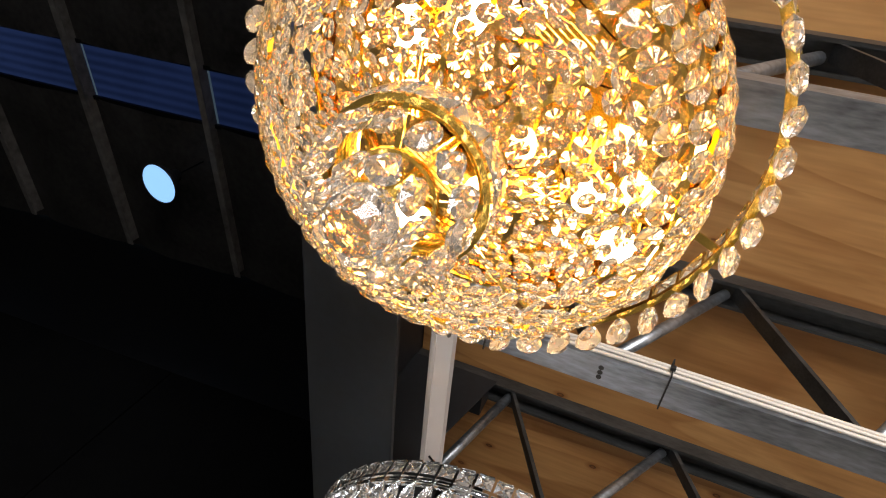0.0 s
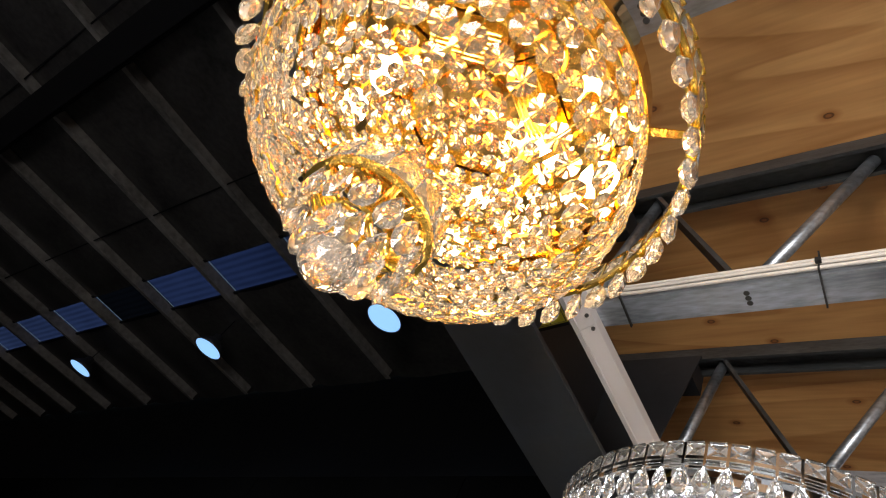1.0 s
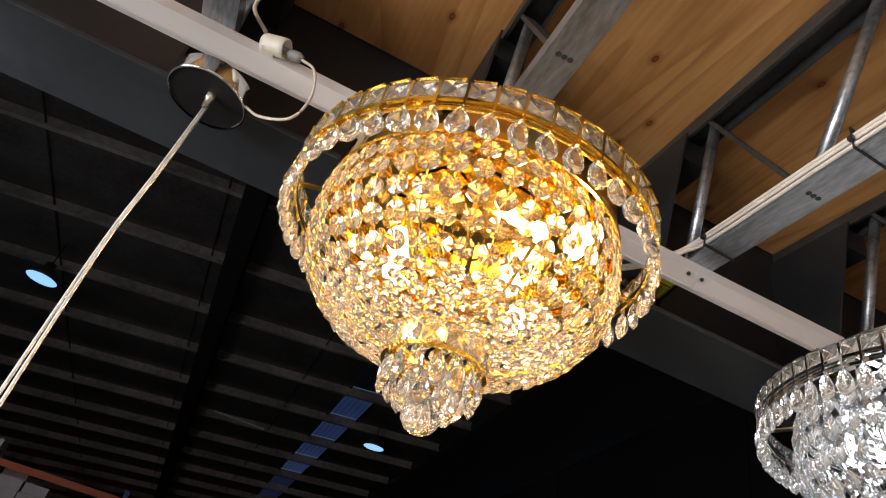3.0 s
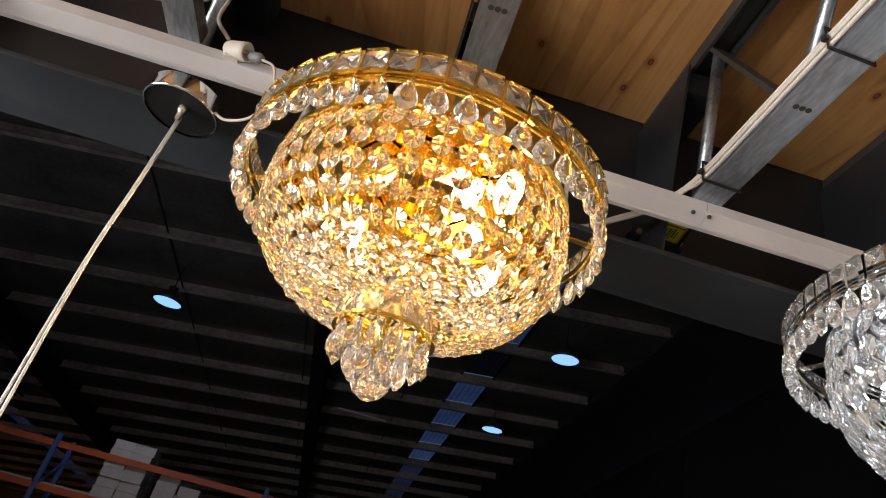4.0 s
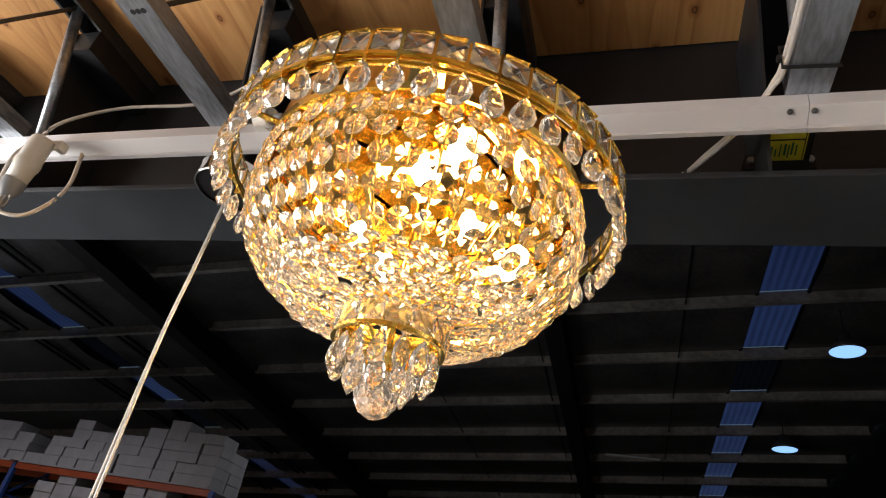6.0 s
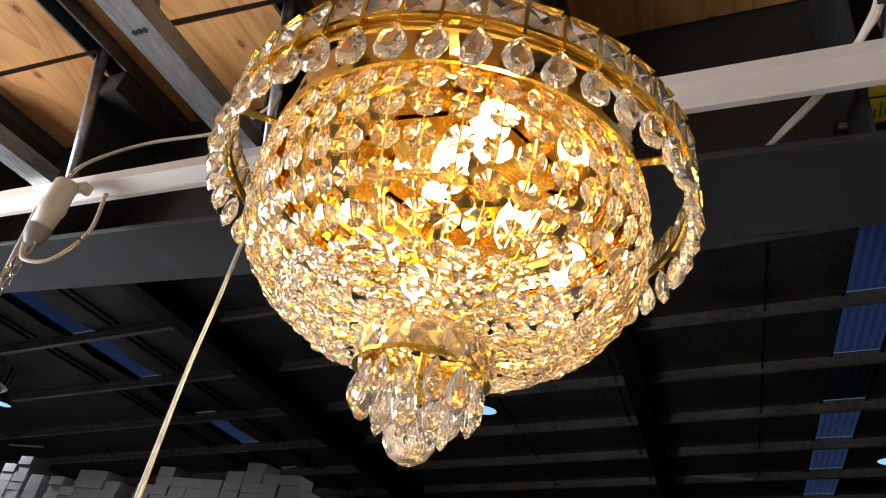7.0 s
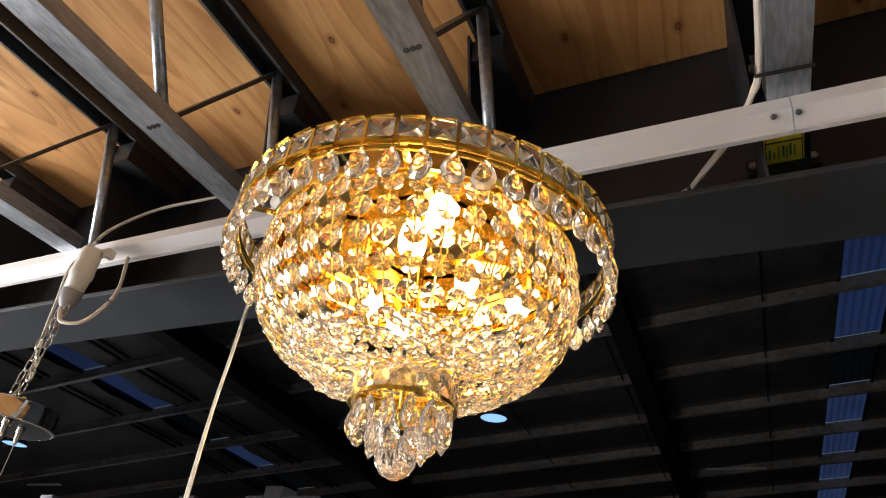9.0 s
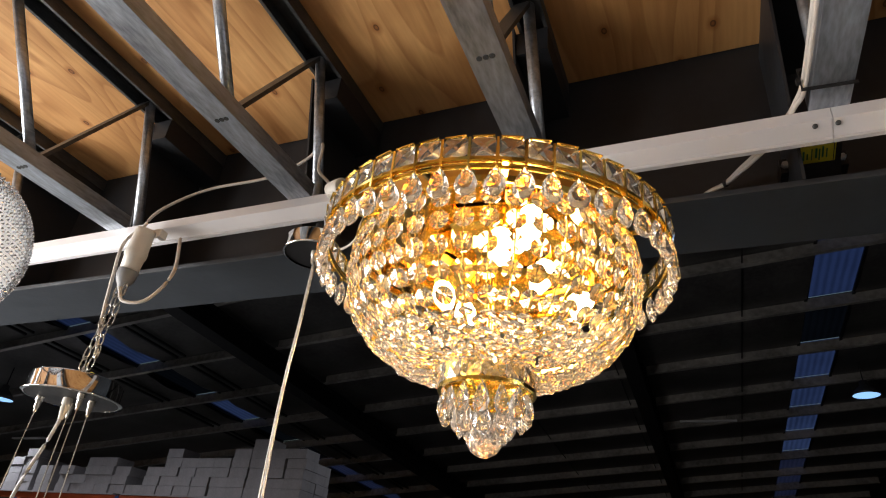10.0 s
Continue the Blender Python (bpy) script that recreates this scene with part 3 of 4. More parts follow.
def carton(x, y, z, w, d, h, turn):
    key = (round(w, 2), round(d, 2), round(h, 2))
    if key not in carton_mesh:
        bm = bmesh.new()
        box(bm, (-w / 2, -d / 2, 0), (w / 2, d / 2, h), 0.006)
        me = bpy.data.meshes.new("carton")
        bm.to_mesh(me)
        bm.free()
        me.materials.append(CARTON)
        carton_mesh[key] = me
    ob = new("carton", carton_mesh[key])
    ob.matrix_basis = pose(x, y, z, 0, 0, turn)
    tagged(ob, "pale grey cardboard carton stacked on the pallet racking", "carton", group="stacked cartons")
    return ob


def carton_stack(x0, y, z, rows, w=0.41, h=0.178, d=0.46):
    """Columns of flat cartons, two deep; rows gives each column's height in cartons."""
    for dep in range(2):
        for c, high in enumerate(rows):
            for r in range(high - dep):
                carton(x0 + (c + 0.5) * (w + 0.012) + rng.uniform(-0.02, 0.02), y + dep * (d + 0.02) + rng.uniform(-0.02, 0.02), z + r * (h + 0.003), w, d, h, rng.uniform(-1.5, 1.5))


RACK_Y = 9.2
for x in (-15.2, -11.0, -6.55):
    rack_upright(x, RACK_Y, 3.12)
for z in (3.08, 2.25):
    for x0, x1 in ((-15.1, -11.05), (-10.95, -6.6)):
        for dy in (0.0, 0.85):
            rack_beam(x0, x1, RACK_Y + dy, z)
bm = bmesh.new()
for x0, x1 in ((-15.1, -11.05), (-10.95, -6.6)):
    for z in (3.14, 2.31):
        box(bm, (x0 + 0.05, RACK_Y - 0.05, z), (x1 - 0.05, RACK_Y + 1.0, z + 0.03))
tagged(part("rack_deck", bm, CARTON), "timber decks lying on the rack beams", "deck", kind="structure")
for x0, rows in ((-14.6, (4, 5)), (-13.6, (3,)), (-12.95, (3, 2)), (-12.2, (4, 4, 3)), (-10.9, (1, 3)), (-10.05, (5, 4, 4)), (-8.77, (4,)), (-8.34, (5, 6, 5, 5))):
    carton_stack(x0, RACK_Y + 0.25, 3.17, rows)
for x0, rows in ((-10.3, (3, 4, 3)), (-8.3, (4, 4, 3))):
    carton_stack(x0, RACK_Y + 0.25, 2.34, rows)
# farther row
for x in (-9.4, -5.4, -1.2, 3.0):
    rack_upright(x, 13.0, 3.55)
for z in (2.55, 3.35):
    for x0, x1 in ((-9.35, -5.45), (-5.35, -1.25), (-1.15, 2.95)):
        rack_beam(x0, x1, 13.0, z)
bm = bmesh.new()
for x0, x1 in ((-9.3, -5.5), (-5.3, -1.3), (-1.1, 2.9)):
    box(bm, (x0, 12.98, 2.61), (x1, 13.9, 2.64))
tagged(part("rack_deck", bm, CARTON), "timber decks lying on the rack beams", "deck", kind="structure")
for x0, rows in ((-4.4, (6, 6)), (-3.3, (4, 3)), (-8.6, (4, 4, 3))):
    carton_stack(x0, 13.25, 2.64, rows)


# ---------------------------------------------------------------- basket chandeliers
def chandelier(name, label, centre, scale, metal, crystal, bulb, turn=0.0, ring_n=48, strings=42, low_rows=8):
    """Round basket of strung crystals below a crown ring, with a drop cluster and ball under it. centre: the crown ring's middle."""
    t = thing(name, label, "chandelier", centre)
    S = scale
    st = stone_meshes(crystal)

    def stone(kind, r, z, ang, w, h, lean=0.0, d=None, parent=t, nm=None, twist=0.0):
        m = Matrix.Rotation(ang + turn, 4, "Z") @ Matrix.Translation((0, -r * S, z * S)) @ Matrix.Rotation(lean, 4, "X") @ Matrix.Rotation(twist, 4, "Z") @ Matrix.Diagonal((w * S, (d or w) * S, h * S, 1))
        return shared(nm or kind, st[kind], parent, m)

    rg = random.Random(int(centre[0] * 100) + 11)
    # crown ring: two hoops with set square stones between, pear drops below
    R, ck, cs = 0.2985, min(1.0, 1.12 / S), (0.94 if S < 1.1 else 0.62)
    pitch = 2 * math.pi * R / ring_n
    hoops = []
    for r, z, f in ((R, 0.0, (0.009, 0.005)), (R - 0.005, -0.009, (0.004, 0.005))):
        bm = bmesh.new()
        hoop(bm, r * S, z * S, 0, n=96, flat=(f[0] * S, f[1] * S))
        hoops.append(part("crown_hoop", bm, metal, t))
    crown = hoops[0]
    for i in range(ring_n):
        a = 2 * math.pi * i / ring_n
        stone("square", R + 0.001, 0.0205 * cs, a, pitch * 0.88, 0.0355 * cs, 0.05 * rg.uniform(-1, 1), 0.034 * cs, nm="square_crystal", twist=rg.uniform(-0.06, 0.06), parent=crown)
        stone("drop", R + 0.001, -0.012 - 0.025 * ck, a + math.pi / ring_n * 0.9, pitch * 1.38, 0.051 * ck, 0.06 * rg.uniform(-1, 1), 0.048 * ck, nm="pear_drop", parent=crown, twist=rg.uniform(-0.5, 0.5))
    clip_mesh = bpy.data.meshes.new("clip")
    bm = bmesh.new()
    box(bm, (-0.0017 * S, -0.005 * S, -0.012 * S), (0.0017 * S, 0.003 * S, 0.0386 * S * cs))
    for dx in (0.5,):                                     # prongs folded over the stones' upper edge
        box(bm, ((dx - 0.40) * pitch * S, -0.0065 * S, 0.0387 * S * cs), ((dx + 0.40) * pitch * S, 0.003 * S, 0.0405 * S * cs))
    bm.to_mesh(clip_mesh)
    bm.free()
    clip_mesh.materials.append(metal)
    for i in range(ring_n):
        a = 2 * math.pi * (i + 0.5) / ring_n + turn
        shared("clip", clip_mesh, crown, Matrix.Rotation(a, 4, "Z") @ Matrix.Translation((0, -R * S, 0)))
    # basket frame
    PROF = [(0.246, -0.008), (0.249, -0.048), (0.247, -0.080), (0.240, -0.106), (0.228, -0.131), (0.211, -0.154), (0.189, -0.174), (0.162, -0.190), (0.132, -0.201), (0.104, -0.207), (0.082, -0.210)]
    for r, z, f in ((0.246, 0.006, (0.004, 0.012)), (0.220, -0.128, (0.004, 0.009)), (0.205, 0.03, (0.004, 0.01)), (0.075, -0.194, (0.005, 0.005)), (0.076, -0.236, (0.006, 0.006))):
        bm = bmesh.new()
        hoop(bm, r * S, z * S, 0, n=80, flat=(f[0] * S, f[1] * S))
        hoops.append(part("basket_hoop", bm, metal, t))
    for i in range(6):                                    # brackets between crown and basket
        a = 2 * math.pi * (i + 0.35) / 6 + turn
        bm = bmesh.new()
        sweep(bm, [(math.sin(a) * r * S, -math.cos(a) * r * S, z * S) for r, z in ((0.205, 0.03), (0.245, 0.006), (R, -0.002))], 0, flat=(0.010 * S, 0.003 * S))
        part("bracket", bm, metal, t)
    # ceiling pan, mirror plate and stem
    bm = bmesh.new()
    lathe(bm, [(0.001, 0.085), (0.215, 0.085), (0.240, 0.072), (0.245, 0.014), (0.240, 0.014), (0.232, 0.030), (0.222, 0.034), (0.206, 0.0345), (0.203, 0.038), (0.001, 0.038)], 64)
    bmesh.ops.transform(bm, matrix=Matrix.Diagonal((S, S, S, 1)), verts=bm.verts)
    part("ceiling_pan", bm, MIRROR_PAN if metal is GOLD else metal, t, "polished mirror-bright ceiling pan", smooth=False)
    bm = bmesh.new()
    sweep(bm, [(0, 0, 0.036 * S), (0, 0, -0.262 * S)], 0.0055 * S, 12)
    part("stem", bm, metal, t, smooth=True)
    if CHAND_TOP - centre[2] > 0.085 * S:
        for dx in (-0.11, 0.11):
            bm = bmesh.new()
            sweep(bm, [(dx * S, 0.05, 0.085 * S), (dx * S, 0.124 - centre[1], CHAND_TOP - centre[2] + 0.001)], 0.004, 8)
            part("hanger", bm, metal, t)
    for i in range(6):                                    # ribbed gold bars under the pan
        a = 2 * math.pi * i / 6 + turn + 0.1
        bm = bmesh.new()
        ribs = []
        for q in range(15):
            ribs.append((0.090 + 0.0032 * q, (0.004, 0.0075)[q % 2]))
        poly = [(u, h) for u, h in ribs] + [(0.135, 0.034), (0.090, 0.034)]
        extrude_poly(bm, [(u * S, h * S) for u, h in poly], 0, -0.046 * S, 0.046 * S)
        bmesh.ops.transform(bm, matrix=Matrix.Rotation(a, 4, "Z"), verts=bm.verts)
        part("ribbed_bar", bm, metal, t)
    for i in range(8):                                    # ribs that carry the strings
        a = 2 * math.pi * i / 8 + turn + 0.1
        bm = bmesh.new()
        sweep(bm, [(math.cos(a) * (r - 0.006) * S, math.sin(a) * (r - 0.006) * S, z * S) for r, z in ((0.222, -0.128), (0.180, -0.166), (0.13, -0.190), (0.078, -0.196))], 0, flat=(0.006 * S, 0.002 * S))
        part("rib", bm, metal, t)
    # strung octagon stones, large above and graduated below
    def along(s):
        lens = [math.dist(p, q) for p, q in zip(PROF, PROF[1:])]
        s *= sum(lens)
        for (p, q), l in zip(zip(PROF, PROF[1:]), lens):
            if s <= l:
                f = s / l
                return p[0] + (q[0] - p[0]) * f, p[1] + (q[1] - p[1]) * f, math.atan2(p[0] - q[0], p[1] - q[1])
            s -= l
        return (*PROF[-1], math.pi / 2)
    total, s = sum(math.dist(p, q) for p, q in zip(PROF, PROF[1:])), 0.0
    for row in range(5):
        size = 0.0315 - 0.0004 * row
        r, z, lean = along((s + size / 2) / total)
        for i in range(strings):
            a = 2 * math.pi * (i + 0.5 * 0) / strings
            stone("bead", r, z, a + rg.uniform(-0.006, 0.006), size, size, lean + rg.uniform(-0.06, 0.06), size * 1.0, nm="octagon_crystal", parent=hoops[2], twist=rg.uniform(-0.12, 0.12))
        s += size * 1.21
    wire = bmesh.new()
    for i in range(strings):
        a = 2 * math.pi * i / strings + turn
        sweep(wire, [(math.sin(a) * r * S, -math.cos(a) * r * S, z * S) for r, z, _ in (along(q / 7 * s / total) for q in range(8))], 0.0011 * S, 4)
    tagged(part("string_wire", wire, metal, t), kind="stuff")
    step = (total - s) / low_rows
    for row in range(low_rows):
        r, z, lean = along((s + step * (row + 0.5)) / total)
        size = min(0.026, 2 * math.pi * r / strings * 0.88)
        for i in range(strings):
            a = 2 * math.pi * (i + 0.5 * (row % 2)) / strings
            stone("bead", r + rg.uniform(-0.003, 0.003), z + rg.uniform(-0.003, 0.003), a + rg.uniform(-0.02, 0.02), size, max(min(size, step * 1.15), 0.014), lean + rg.uniform(-0.2, 0.2), size, nm="small_crystal", parent=hoops[3], twist=rg.uniform(-0.4, 0.4))
    # lower cup: set squares, two tiers of drops, a faceted ball
    for i in range(14):
        a = 2 * math.pi * i / 14
        stone("square", 0.076, -0.215, a, 0.0325, 0.036, 0.0, 0.03, nm="square_crystal", parent=hoops[6])
        stone("drop", 0.067, -0.263, a + 0.22, 0.047, 0.053, rg.uniform(-0.12, 0.12), 0.046, nm="pear_drop", parent=hoops[6], twist=rg.uniform(-0.5, 0.5))
    for i in range(8):
        a = 2 * math.pi * i / 8
        stone("drop", 0.038, -0.284, a + 0.2, 0.047, 0.053, rg.uniform(-0.15, 0.15), 0.046, nm="pear_drop", parent=hoops[6], twist=rg.uniform(-0.5, 0.5))
    bm = bmesh.new()
    hoop(bm, 0.038 * S, -0.254 * S, 0, n=32, flat=(0.004 * S, 0.005 * S))
    part("basket_hoop", bm, metal, t)
    bm = bmesh.new()
    lathe(bm, [(0.0685 * S, -0.194 * S), (0.0685 * S, -0.234 * S), (0.0670 * S, -0.234 * S), (0.0670 * S, -0.194 * S)], 40)
    part("cup_band", bm, metal, t, smooth=True)
    bm = bmesh.new()
    for i in range(4):
        a = math.pi / 2 * i + turn
        sweep(bm, [(math.cos(a) * r * S, math.sin(a) * r * S, z * S) for r, z in ((0.0, -0.232), (0.038, -0.252), (0.076, -0.236))], 0, flat=(0.005 * S, 0.002 * S))
    part("spider", bm, metal, t)
    bm = bmesh.new()
    sweep(bm, [(0, 0, -0.262 * S), (0, 0, -0.288 * S)], 0.0015 * S, 6)
    part("ball_wire", bm, metal, t)
    shared("faceted_ball", st["ball"], t, Matrix.Translation((0, 0, -0.307 * S)) @ Matrix.Diagonal((0.060 * S, 0.060 * S, 0.060 * S, 1)))
    # candle bulbs lying on the arms
    for bx, by, z in BULBS:
        v = Matrix.Rotation(turn, 3, "Z") @ Vector((bx, by, 0)) * S
        x, y = v.x, v.y
        a = math.atan2(x, -y)
        bm = bmesh.new()
        lathe(bm, [(0.008, 0.0), (0.015, -0.007), (0.0198, -0.024), (0.0185, -0.040), (0.011, -0.057), (0.0005, -0.067)], 20)
        bmesh.ops.transform(bm, matrix=Matrix.Translation((x, y, z * S)) @ Matrix.Rotation(radians(20), 4, (math.cos(a), math.sin(a), 0)) @ Matrix.Diagonal((S, S, S, 1)), verts=bm.verts)
        holder_bm = bmesh.new()
        lathe(holder_bm, [(0.012, 0.04), (0.0125, 0.0), (0.009, -0.004)], 16, (x, y, z * S), True)
        socket = part("lamp_holder", holder_bm, metal, t)
        part("candle_bulb", bm, bulb, socket, "lit candle bulb", smooth=True)
    return t


chandelier("crystal_chandelier", "round gold basket chandelier of strung clear crystals, lit warm", CHAND, 1.0, GOLD, CRYSTAL, BULB, 0.0)
chandelier("silver_chandelier", "round chrome basket chandelier of clear crystals, lit cool white", SILVER, SILVER_S, CHROME, CLEAR, BULB_COOL, 0.3, 68)
for ob in bpy.data.objects:
    if ob.type == "MESH" and ob.data.materials and ob.data.materials[0] in (CRYSTAL, CLEAR):
        ob.visible_shadow = False


# beaded globe pendant
def beaded_globe(centre, r):
    t = thing("beaded_globe", "globe pendant wound with rows of tiny clear glass beads", "pendant lamp", centre)
    bm = bmesh.new()
    rows = 40
    for j in range(1, rows):
        th = math.pi * j / rows
        rr, z = r * math.sin(th), r * math.cos(th)
        n = max(6, int(2 * math.pi * rr / (r * math.pi / rows * 1.05)))
        s = r * math.pi / rows * 0.5
        for k in range(n):
            a = 2 * math.pi * (k + 0.5 * (j % 2)) / n
            c = Vector((rr * math.cos(a), rr * math.sin(a), z))
            d = c.normalized()
            u = d.orthogonal().normalized()
            v = d.cross(u)
            tip, tail = bm.verts.new(c + d * s), bm.verts.new(c - d * s)
            g = [bm.verts.new(c + (u * math.cos(b) + v * math.sin(b)) * s) for b in (0, 1.571, 3.142, 4.712)]
            for q in range(4):
                bm.faces.new((g[q], g[(q + 1) % 4], tip))
                bm.faces.new((g[(q + 1) % 4], g[q], tail))
    tagged(part("bead_rows", bm, CLEAR, t), kind="stuff")
    bm = bmesh.new()
    bmesh.ops.create_uvsphere(bm, u_segments=32, v_segments=16, radius=r * 0.955)
    part("inner_globe", bm, FROST, t, "frosted inner globe", smooth=True)
    bm = bmesh.new()
    sweep(bm, [(0, 0, r * 0.9), (0, 0, 2.562 - centre[2])], 0.003, 8)
    part("cord", bm, CABLE, t)


FROST = glow("frosted_lit_glass", (0.9, 0.92, 0.95), 0.5)
beaded_globe(GLOBE, GLOBE_R)

# ---------------------------------------------------------------- small pendant on the beam
px, py = -0.506, 0.155
pend = thing("cord_pendant", "chrome ceiling canopy with twin clear hanging cords", "pendant lamp", (px, py, 2.412))
bm = bmesh.new()
lathe(bm, [(0.001, 0.04), (0.070, 0.04), (0.074, 0.037), (0.0745, 0.004), (0.076, 0.0), (0.072, -0.001)], 48)
part("canopy", bm, CHROME, pend, smooth=True)
bm = bmesh.new()
lathe(bm, [(0.0005, 0.006), (0.0715, 0.006), (0.0715, 0.003), (0.0005, 0.003)], 48)
part("canopy_plate", bm, BLACK, pend, "dark underside plate")
bm = bmesh.new()
lathe(bm, [(0.012, 0.04), (0.012, 0.088)], 16, cap=True)
part("neck", bm, BLACK, pend)
for dx, dy in ((0.008, -0.012),):
    bm = bmesh.new()
    lathe(bm, [(0.009, 0.006), (0.009, -0.008), (0.006, -0.010), (0.006, -0.024), (0.004, -0.030)], 12, (dx, dy, 0))
    part("cord_grip", bm, NICKEL, pend, smooth=True)
for off, far in ((0.0, 0.0), (0.0035, 0.022)):
    bm = bmesh.new()
    pts = spline([(0.008 + off, -0.008, -0.02), (0.003 + off, -0.008, -0.2), (-0.003 + off, -0.008, -0.36), (0.0 + off + far * 0.3, -0.008, -0.7), (0.004 + far, -0.008, -1.3)], 8)
    sweep(bm, pts, 0.0028, 8)
    part("hanging_cord", bm, CLEAR_CORD, pend, smooth=True)

# flex from the canopy up to the holder clipped on the rail
holder = thing("lamp_holder_socket", "white plug-in socket with a grey plug clipped on the rail", "socket", (-0.445, 0.098, 2.560))
bm = bmesh.new()
lathe(bm, [(0.001, -0.022), (0.017, -0.020), (0.0195, -0.012), (0.0205, 0.02), (0.0205, 0.030), (0.0175, 0.032), (0.016, 0.02), (0.001, 0.018)], 24)
bmesh.ops.transform(bm, matrix=Matrix.Rotation(radians(101), 4, "Y") @ Matrix.Rotation(radians(22), 4, "X"), verts=bm.verts)
part("body", bm, PLASTIC, holder, smooth=True)
for q in range(3):
    bm = bmesh.new()
    a = q * 2.094
    sweep(bm, [(0.012, 0.006 * math.cos(a), 0.006 * math.sin(a)), (0.036, 0.006 * math.cos(a) - 0.007, 0.006 * math.sin(a) - 0.007)], 0.0022, 6)
    part("prong", bm, NICKEL, holder)
bm = bmesh.new()
box(bm, (-0.016, -0.004, -0.022), (0.010, 0.030, 0.006), 0.002)
part("clip", bm, PLASTIC, holder)
bm = bmesh.new()
lathe(bm, [(0.0095, 0), (0.0105, 0.006), (0.0105, 0.022), (0.006, 0.030)], 14, cap=True)
bmesh.ops.transform(bm, matrix=Matrix.Translation((0.036, -0.008, -0.010)) @ Matrix.Rotation(radians(104), 4, "Y") @ Matrix.Rotation(radians(20), 4, "X"), verts=bm.verts)
part("cord_plug", bm, GREY_PL, holder, smooth=True)
bm = bmesh.new()
sweep(bm, spline([(-0.382, 0.080, 2.541), (-0.352, 0.076, 2.525), (-0.334, 0.075, 2.46), (-0.348, 0.08, 2.395), (-0.40, 0.11, 2.392), (-0.44, 0.14, 2.425)], 10), 0.0028, 8)
build("flex", bm, CABLE, holder, smooth=True)

# white supply cable draped between holder sockets and trusses
cable = thing("supply_cable", "white supply cable draped along the trusses", "cable", (-0.6, 0.1, 2.6))
bm = bmesh.new()
sweep(bm, spline([(-1.03, 0.075, 2.50), (-1.00, 0.085, 2.575), (-0.90, 0.13, 2.66), (-0.72, 0.165, 2.695), (-0.60, 0.155, 2.725), (-0.545, 0.13, 2.742), (-0.522, 0.115, 2.715), (-0.515, 0.108, 2.64), (-0.47, 0.10, 2.585)], 10), 0.0042, 10)
build("cable_run", bm, CABLE, cable, smooth=True)
# cables strapped along one truss, with black ties
strap = thing("strapped_cable", "white cables strapped along a truss with black ties", "cable", (0.55, -0.5, 2.58))
TX = 0.6
for dx, dz in ((-0.041, 2.570), (-0.042, 2.582), (-0.040, 2.594)):
    q = (dz - 2.570) * 0.45
    bm = bmesh.new()
    sweep(bm, spline([(TX + dx, -4.5, dz), (TX + dx, -2.0, dz + 0.002), (TX + dx, -0.8, dz - 0.002), (TX + dx, -0.3, dz), (TX + dx, 0.03, dz - 0.002), (TX + dx - 0.014, 0.10, 2.566 + q), (TX + dx - 0.038, 0.15, 2.556 + q), (TX + dx - 0.067, 0.20, 2.550 + q), (TX + dx - 0.104, 0.27, 2.560 + q), (TX - 0.176, 0.331, 2.574 + q * 0.4), (TX - 0.21, 0.348, 2.571 + q * 0.2), (TX - 0.245, 0.368, 2.560)], 10), 0.0040, 8)
    build("cable_run", bm, CABLE, strap, smooth=True)
for y in (-0.95, -0.315, 0.045):
    bm = bmesh.new()
    pts = [(TX - 0.049, y, 2.557), (TX + 0.036, y + 0.004, 2.557), (TX + 0.036, y + 0.004, 2.604), (TX - 0.049, y, 2.604)]
    sweep(bm, pts, 0, closed=True, flat=(0.003, 0.007))
    build("cable_tie", bm, TIE, strap)
    bm = bmesh.new()
    box(bm, (TX - 0.056, y - 0.005, 2.572), (TX - 0.048, y + 0.005, 2.582), 0.001)
    build("tie_head", bm, TIE, strap)
bm = bmesh.new()
sweep(bm, [(TX - 0.172, 0.328, 2.575), (TX - 0.178, 0.332, 2.576)], 0.0085, 10)
build("cable_tie", bm, TIE, strap)

# yellow inspection sticker under a cleat of the beam
plate = thing("cleat_plate", "dark bolted cleat on the edge beam", "bracket", (0.6, 0.376, 2.551), "structure")
bm = bmesh.new()
extrude_poly(bm, [(0.19, 2.594), (0.294, 2.573), (0.322, 2.551), (0.3755, 2.551), (0.3755, 2.625), (0.19, 2.625)], 0, 0.554, 0.642)
build("plate", bm, BLACK, plate)
for x in (0.545, 0.651):
    bm = bmesh.new()
    lathe(bm, [(0.0085, 0), (0.0085, 0.006), (0.006, 0.008)], 6, cap=True)
    bmesh.ops.transform(bm, matrix=Matrix.Translation((x, 0.321, 2.594)) @ Matrix.Rotation(radians(90), 4, "X"), verts=bm.verts)
    build("bolt", bm, GALV, plate)
    bm = bmesh.new()
    box(bm, (min(x, 0.6) - 0.010 if x < 0.6 else 0.643, 0.3215, 2.576), (0.553 if x < 0.6 else x + 0.010, 0.3755, 2.612))
    build("lug", bm, BLACK, plate)
sticker = thing("yellow_sticker", "yellow sticker with green handwriting under the beam cleat", "sticker", (0.597, 0.25, 2.58))


def sticker_mark(name, x0, x1, y0, y1, gap, material):
    """A thin sheet lying on the cleat's sloping underside."""
    def low(y):
        return 2.573 + (0.294 - y) * 0.2 - gap
    bm = bmesh.new()
    extrude_poly(bm, [(y0, low(y0)), (y1, low(y1)), (y1, low(y1) - 0.0006), (y0, low(y0) - 0.0006)], 0, x0, x1)
    build(name, bm, material, sticker)


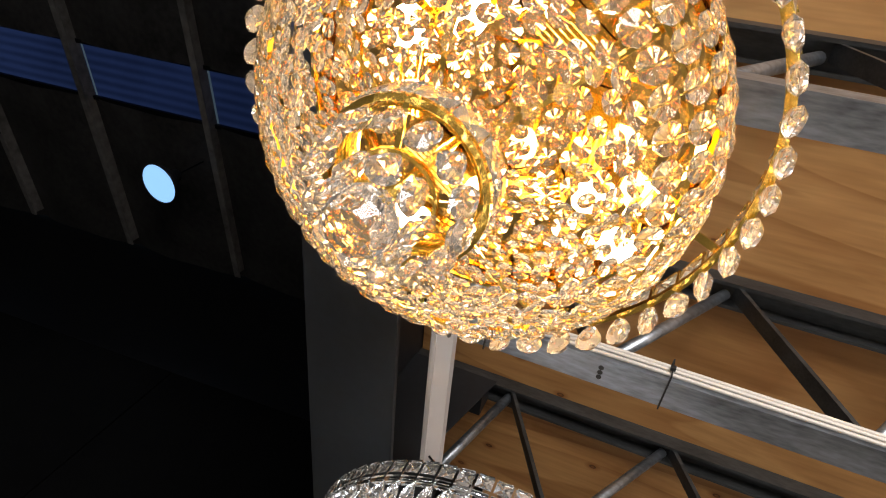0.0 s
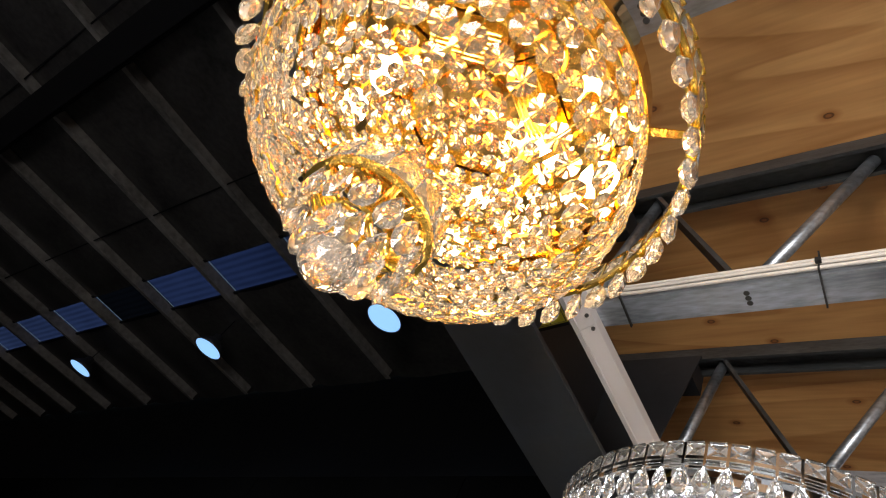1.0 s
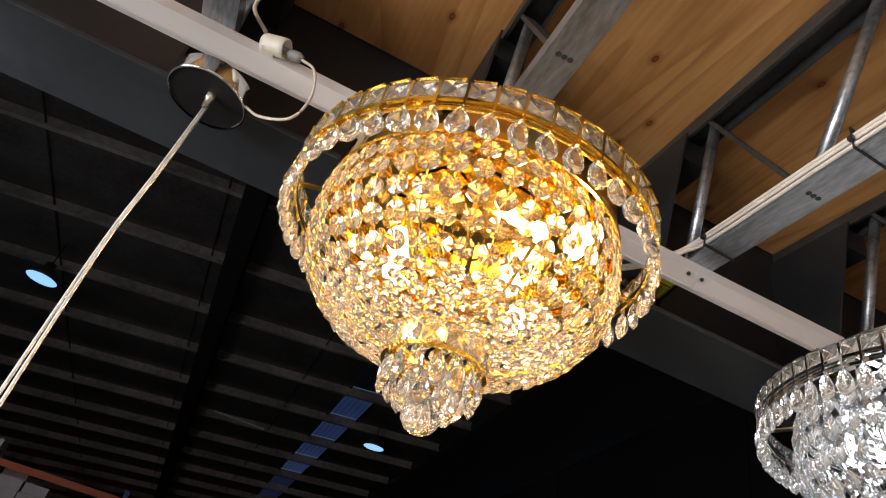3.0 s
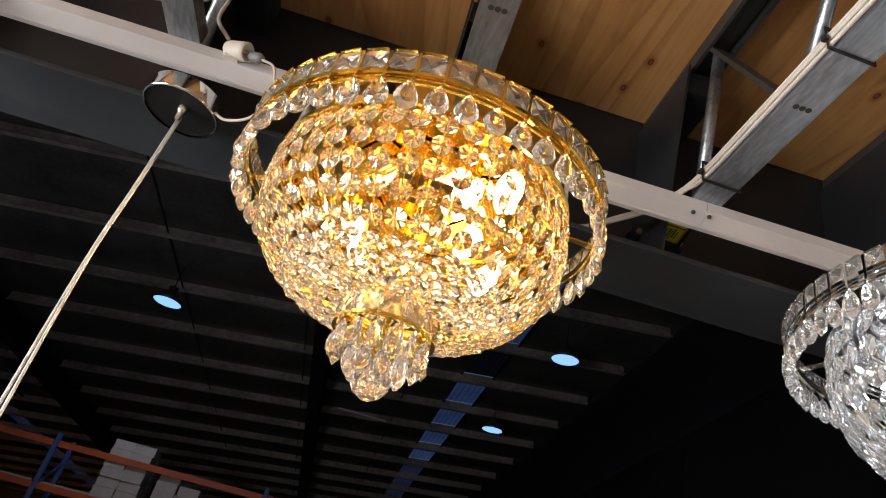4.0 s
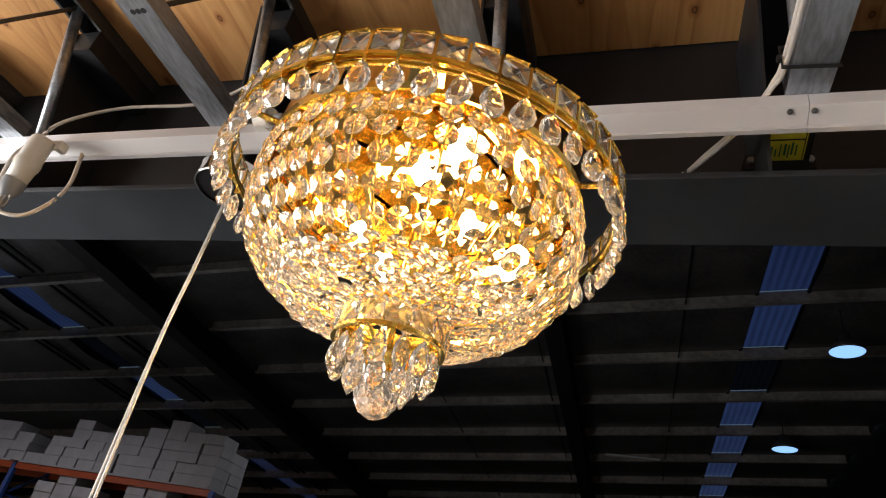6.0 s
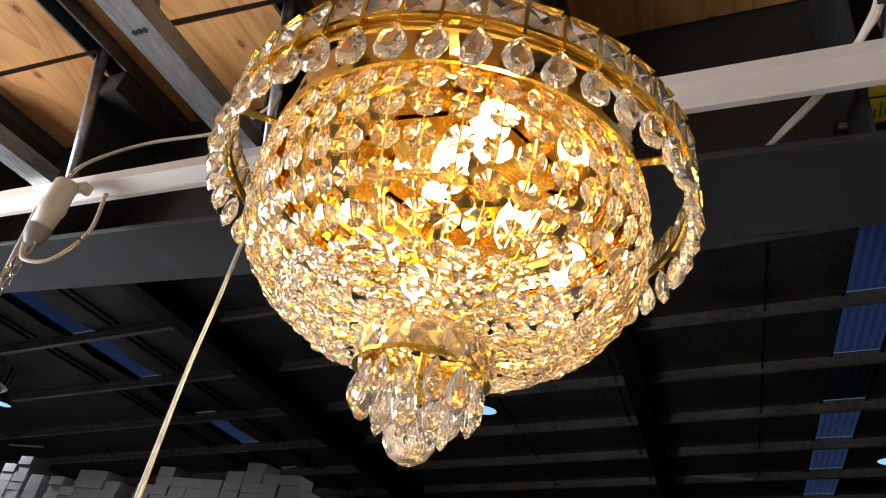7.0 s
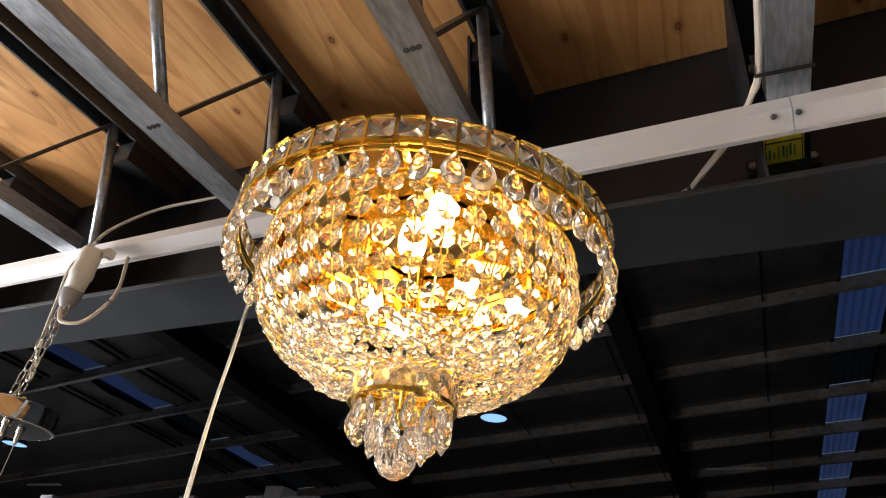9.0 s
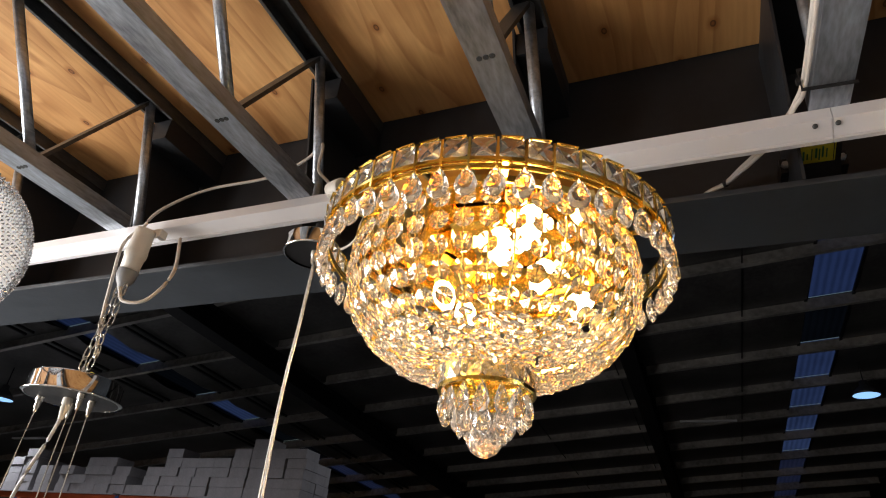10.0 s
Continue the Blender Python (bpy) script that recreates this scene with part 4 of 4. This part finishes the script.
sticker_mark("sheet", 0.563, 0.631, 0.205, 0.294, 0.0008, YELLOW)
for x0, x1, y0, y1 in ((0.5655, 0.567, 0.208, 0.292), (0.627, 0.6285, 0.208, 0.292), (0.567, 0.627, 0.244, 0.247), (0.567, 0.627, 0.208, 0.2095)):
    sticker_mark("border_line", x0, x1, y0, y1, 0.0018, INK)
for x, y, w, h in ((0.573, 0.272, 0.0035, 0.024), (0.580, 0.275, 0.003, 0.016), (0.588, 0.270, 0.002, 0.030), (0.596, 0.268, 0.004, 0.026), (0.602, 0.272, 0.0025, 0.030), (0.608, 0.266, 0.0035, 0.028), (0.615, 0.270, 0.0025, 0.024)):
    sticker_mark("ink_stroke", x - w / 2, x + w / 2, y - h / 2, y + h / 2, 0.0018, MARK)

# ---------------------------------------------------------------- plugged pendant bar on a chain
gx, gy = -1.016, 0.10
plug = thing("plug_socket", "ivory plug-in socket clipped to the rail with a grey plug", "socket", (gx, gy, 2.5))
ax = Matrix.Translation((gx + 0.004, gy - 0.022, 2.490)) @ Matrix.Rotation(radians(186), 4, "X") @ Matrix.Rotation(radians(-12), 4, "Y") @ Matrix.Diagonal((1.08, 1.08, 1.2, 1))
bm = bmesh.new()
lathe(bm, [(0.001, -0.02), (0.020, -0.02), (0.024, -0.014), (0.025, 0.03), (0.0265, 0.034), (0.0265, 0.046), (0.024, 0.05), (0.022, 0.078), (0.001, 0.078)], 24)
bmesh.ops.transform(bm, matrix=ax, verts=bm.verts)
build("socket_body", bm, PLASTIC, plug, smooth=True)
bm = bmesh.new()
lathe(bm, [(0.0235, 0.078), (0.0235, 0.092), (0.020, 0.104), (0.011, 0.118), (0.007, 0.135), (0.001, 0.136)], 20)
bmesh.ops.transform(bm, matrix=ax, verts=bm.verts)
build("plug_body", bm, GREY_PL, plug, smooth=True)
bm = bmesh.new()
box(bm, (gx - 0.03, gy - 0.014, 2.505), (gx + 0.05, gy + 0.010, 2.517), 0.003)
box(bm, (gx + 0.036, gy - 0.014, 2.492), (gx + 0.052, gy + 0.010, 2.514), 0.003)
build("mount_plate", bm, PLASTIC, plug)
for pts in ([(gx + 0.006, gy - 0.036, 2.335), (gx + 0.026, gy - 0.03, 2.298), (gx + 0.082, gy - 0.01, 2.305), (gx + 0.118, gy + 0.01, 2.385), (gx + 0.098, gy + 0.014, 2.495)],
            [(gx - 0.03, gy, 2.50), (gx - 0.06, gy + 0.01, 2.50), (gx - 0.072, gy + 0.02, 2.545), (gx - 0.04, gy + 0.035, 2.57), (gx + 0.02, gy + 0.05, 2.565)],
            [(gx - 0.07, gy + 0.02, 2.56), (gx - 0.088, gy - 0.004, 2.49), (gx - 0.082, gy, 2.38), (gx - 0.062, gy, 2.26), (gx - 0.035, gy, 2.17)]):
    bm = bmesh.new()
    sweep(bm, spline(pts, 10), 0.0046, 8)
    build("flex", bm, CABLE, plug, smooth=True)

cx, cy, cz = -1.075, 0.10, 2.060
pb = thing("cable_pendant", "chrome canopy hung on a chain with thin steel cables", "pendant lamp", (cx, cy, cz))
bm = bmesh.new()
lathe(bm, [(0.001, 0.046), (0.098, 0.046), (0.104, 0.041), (0.105, 0.002), (0.113, 0.0), (0.113, -0.002), (0.104, -0.002)], 56)
part("canopy", bm, CHROME, pb, smooth=True)
bm = bmesh.new()
lathe(bm, [(0.001, 0.002), (0.1035, 0.002), (0.1035, -0.0015), (0.001, -0.0015)], 56)
part("base_plate", bm, BLACK, pb, "dark underside plate")
n = 9
for i in range(2 * n):
    side_x = -1 if i < n else 1
    f = (i % n) / (n - 1)
    c = Vector((cx + 0.022 + 0.022 * f + side_x * (0.004 + 0.013 * abs(math.sin(2.2 * math.pi * f))), cy - 0.015, cz + 0.055 + (2.338 - cz - 0.055) * f))
    bm = bmesh.new()
    pts = []
    for q in range(14):
        a = 2 * math.pi * q / 14
        u = Vector((0.0065 * math.cos(a), 0, 0.0185 * math.sin(a)))
        u.rotate(Euler((0, 0.07, 1.3 * (i % 2) + 0.3)))
        pts.append(c + u)
    sweep(bm, pts, 0.0019, 6, True)
    build("chain_link", bm, NICKEL, pb, smooth=True)
for i, (dx, dy) in enumerate(((-0.07, -0.03), (-0.035, 0.03), (0.045, 0.02), (0.075, -0.035))):
    bm = bmesh.new()
    lathe(bm, [(0.009, 0.0), (0.009, -0.012), (0.0065, -0.014), (0.0065, -0.026), (0.004, -0.030), (0.004, -0.038)], 10, (dx, dy, 0))
    part("cable_grip", bm, NICKEL, pb, smooth=True)
    bm = bmesh.new()
    sweep(bm, [(dx, dy, -0.03), (dx * 1.4, dy * 1.4, -0.8)], 0.0013, 6)
    part("steel_cable", bm, NICKEL, pb)
bm = bmesh.new()
lathe(bm, [(0.011, 0.0), (0.011, -0.016), (0.008, -0.020), (0.010, -0.022), (0.006, -0.052)], 12, (0.0, -0.01, 0))
part("cord_grip", bm, PLASTIC, pb, smooth=True)
bm = bmesh.new()
sweep(bm, spline([(0, -0.01, -0.045), (-0.012, -0.012, -0.10), (-0.05, -0.015, -0.22), (-0.06, -0.012, -0.4), (-0.06, -0.01, -0.8)], 8), 0.0042, 8)
part("power_cord", bm, CLEAR_CORD, pb, smooth=True)
for s in (-1, 1):
    bm = bmesh.new()
    sweep(bm, spline([(s * 0.05, 0.01, 0.045), (s * 0.035, 0, 0.064), (0.01, 0, 0.062), (0.02, -0.01, 0.085)], 8), 0.0014, 6)
    part("wire", bm, YELLOW if s > 0 else CABLE, pb)
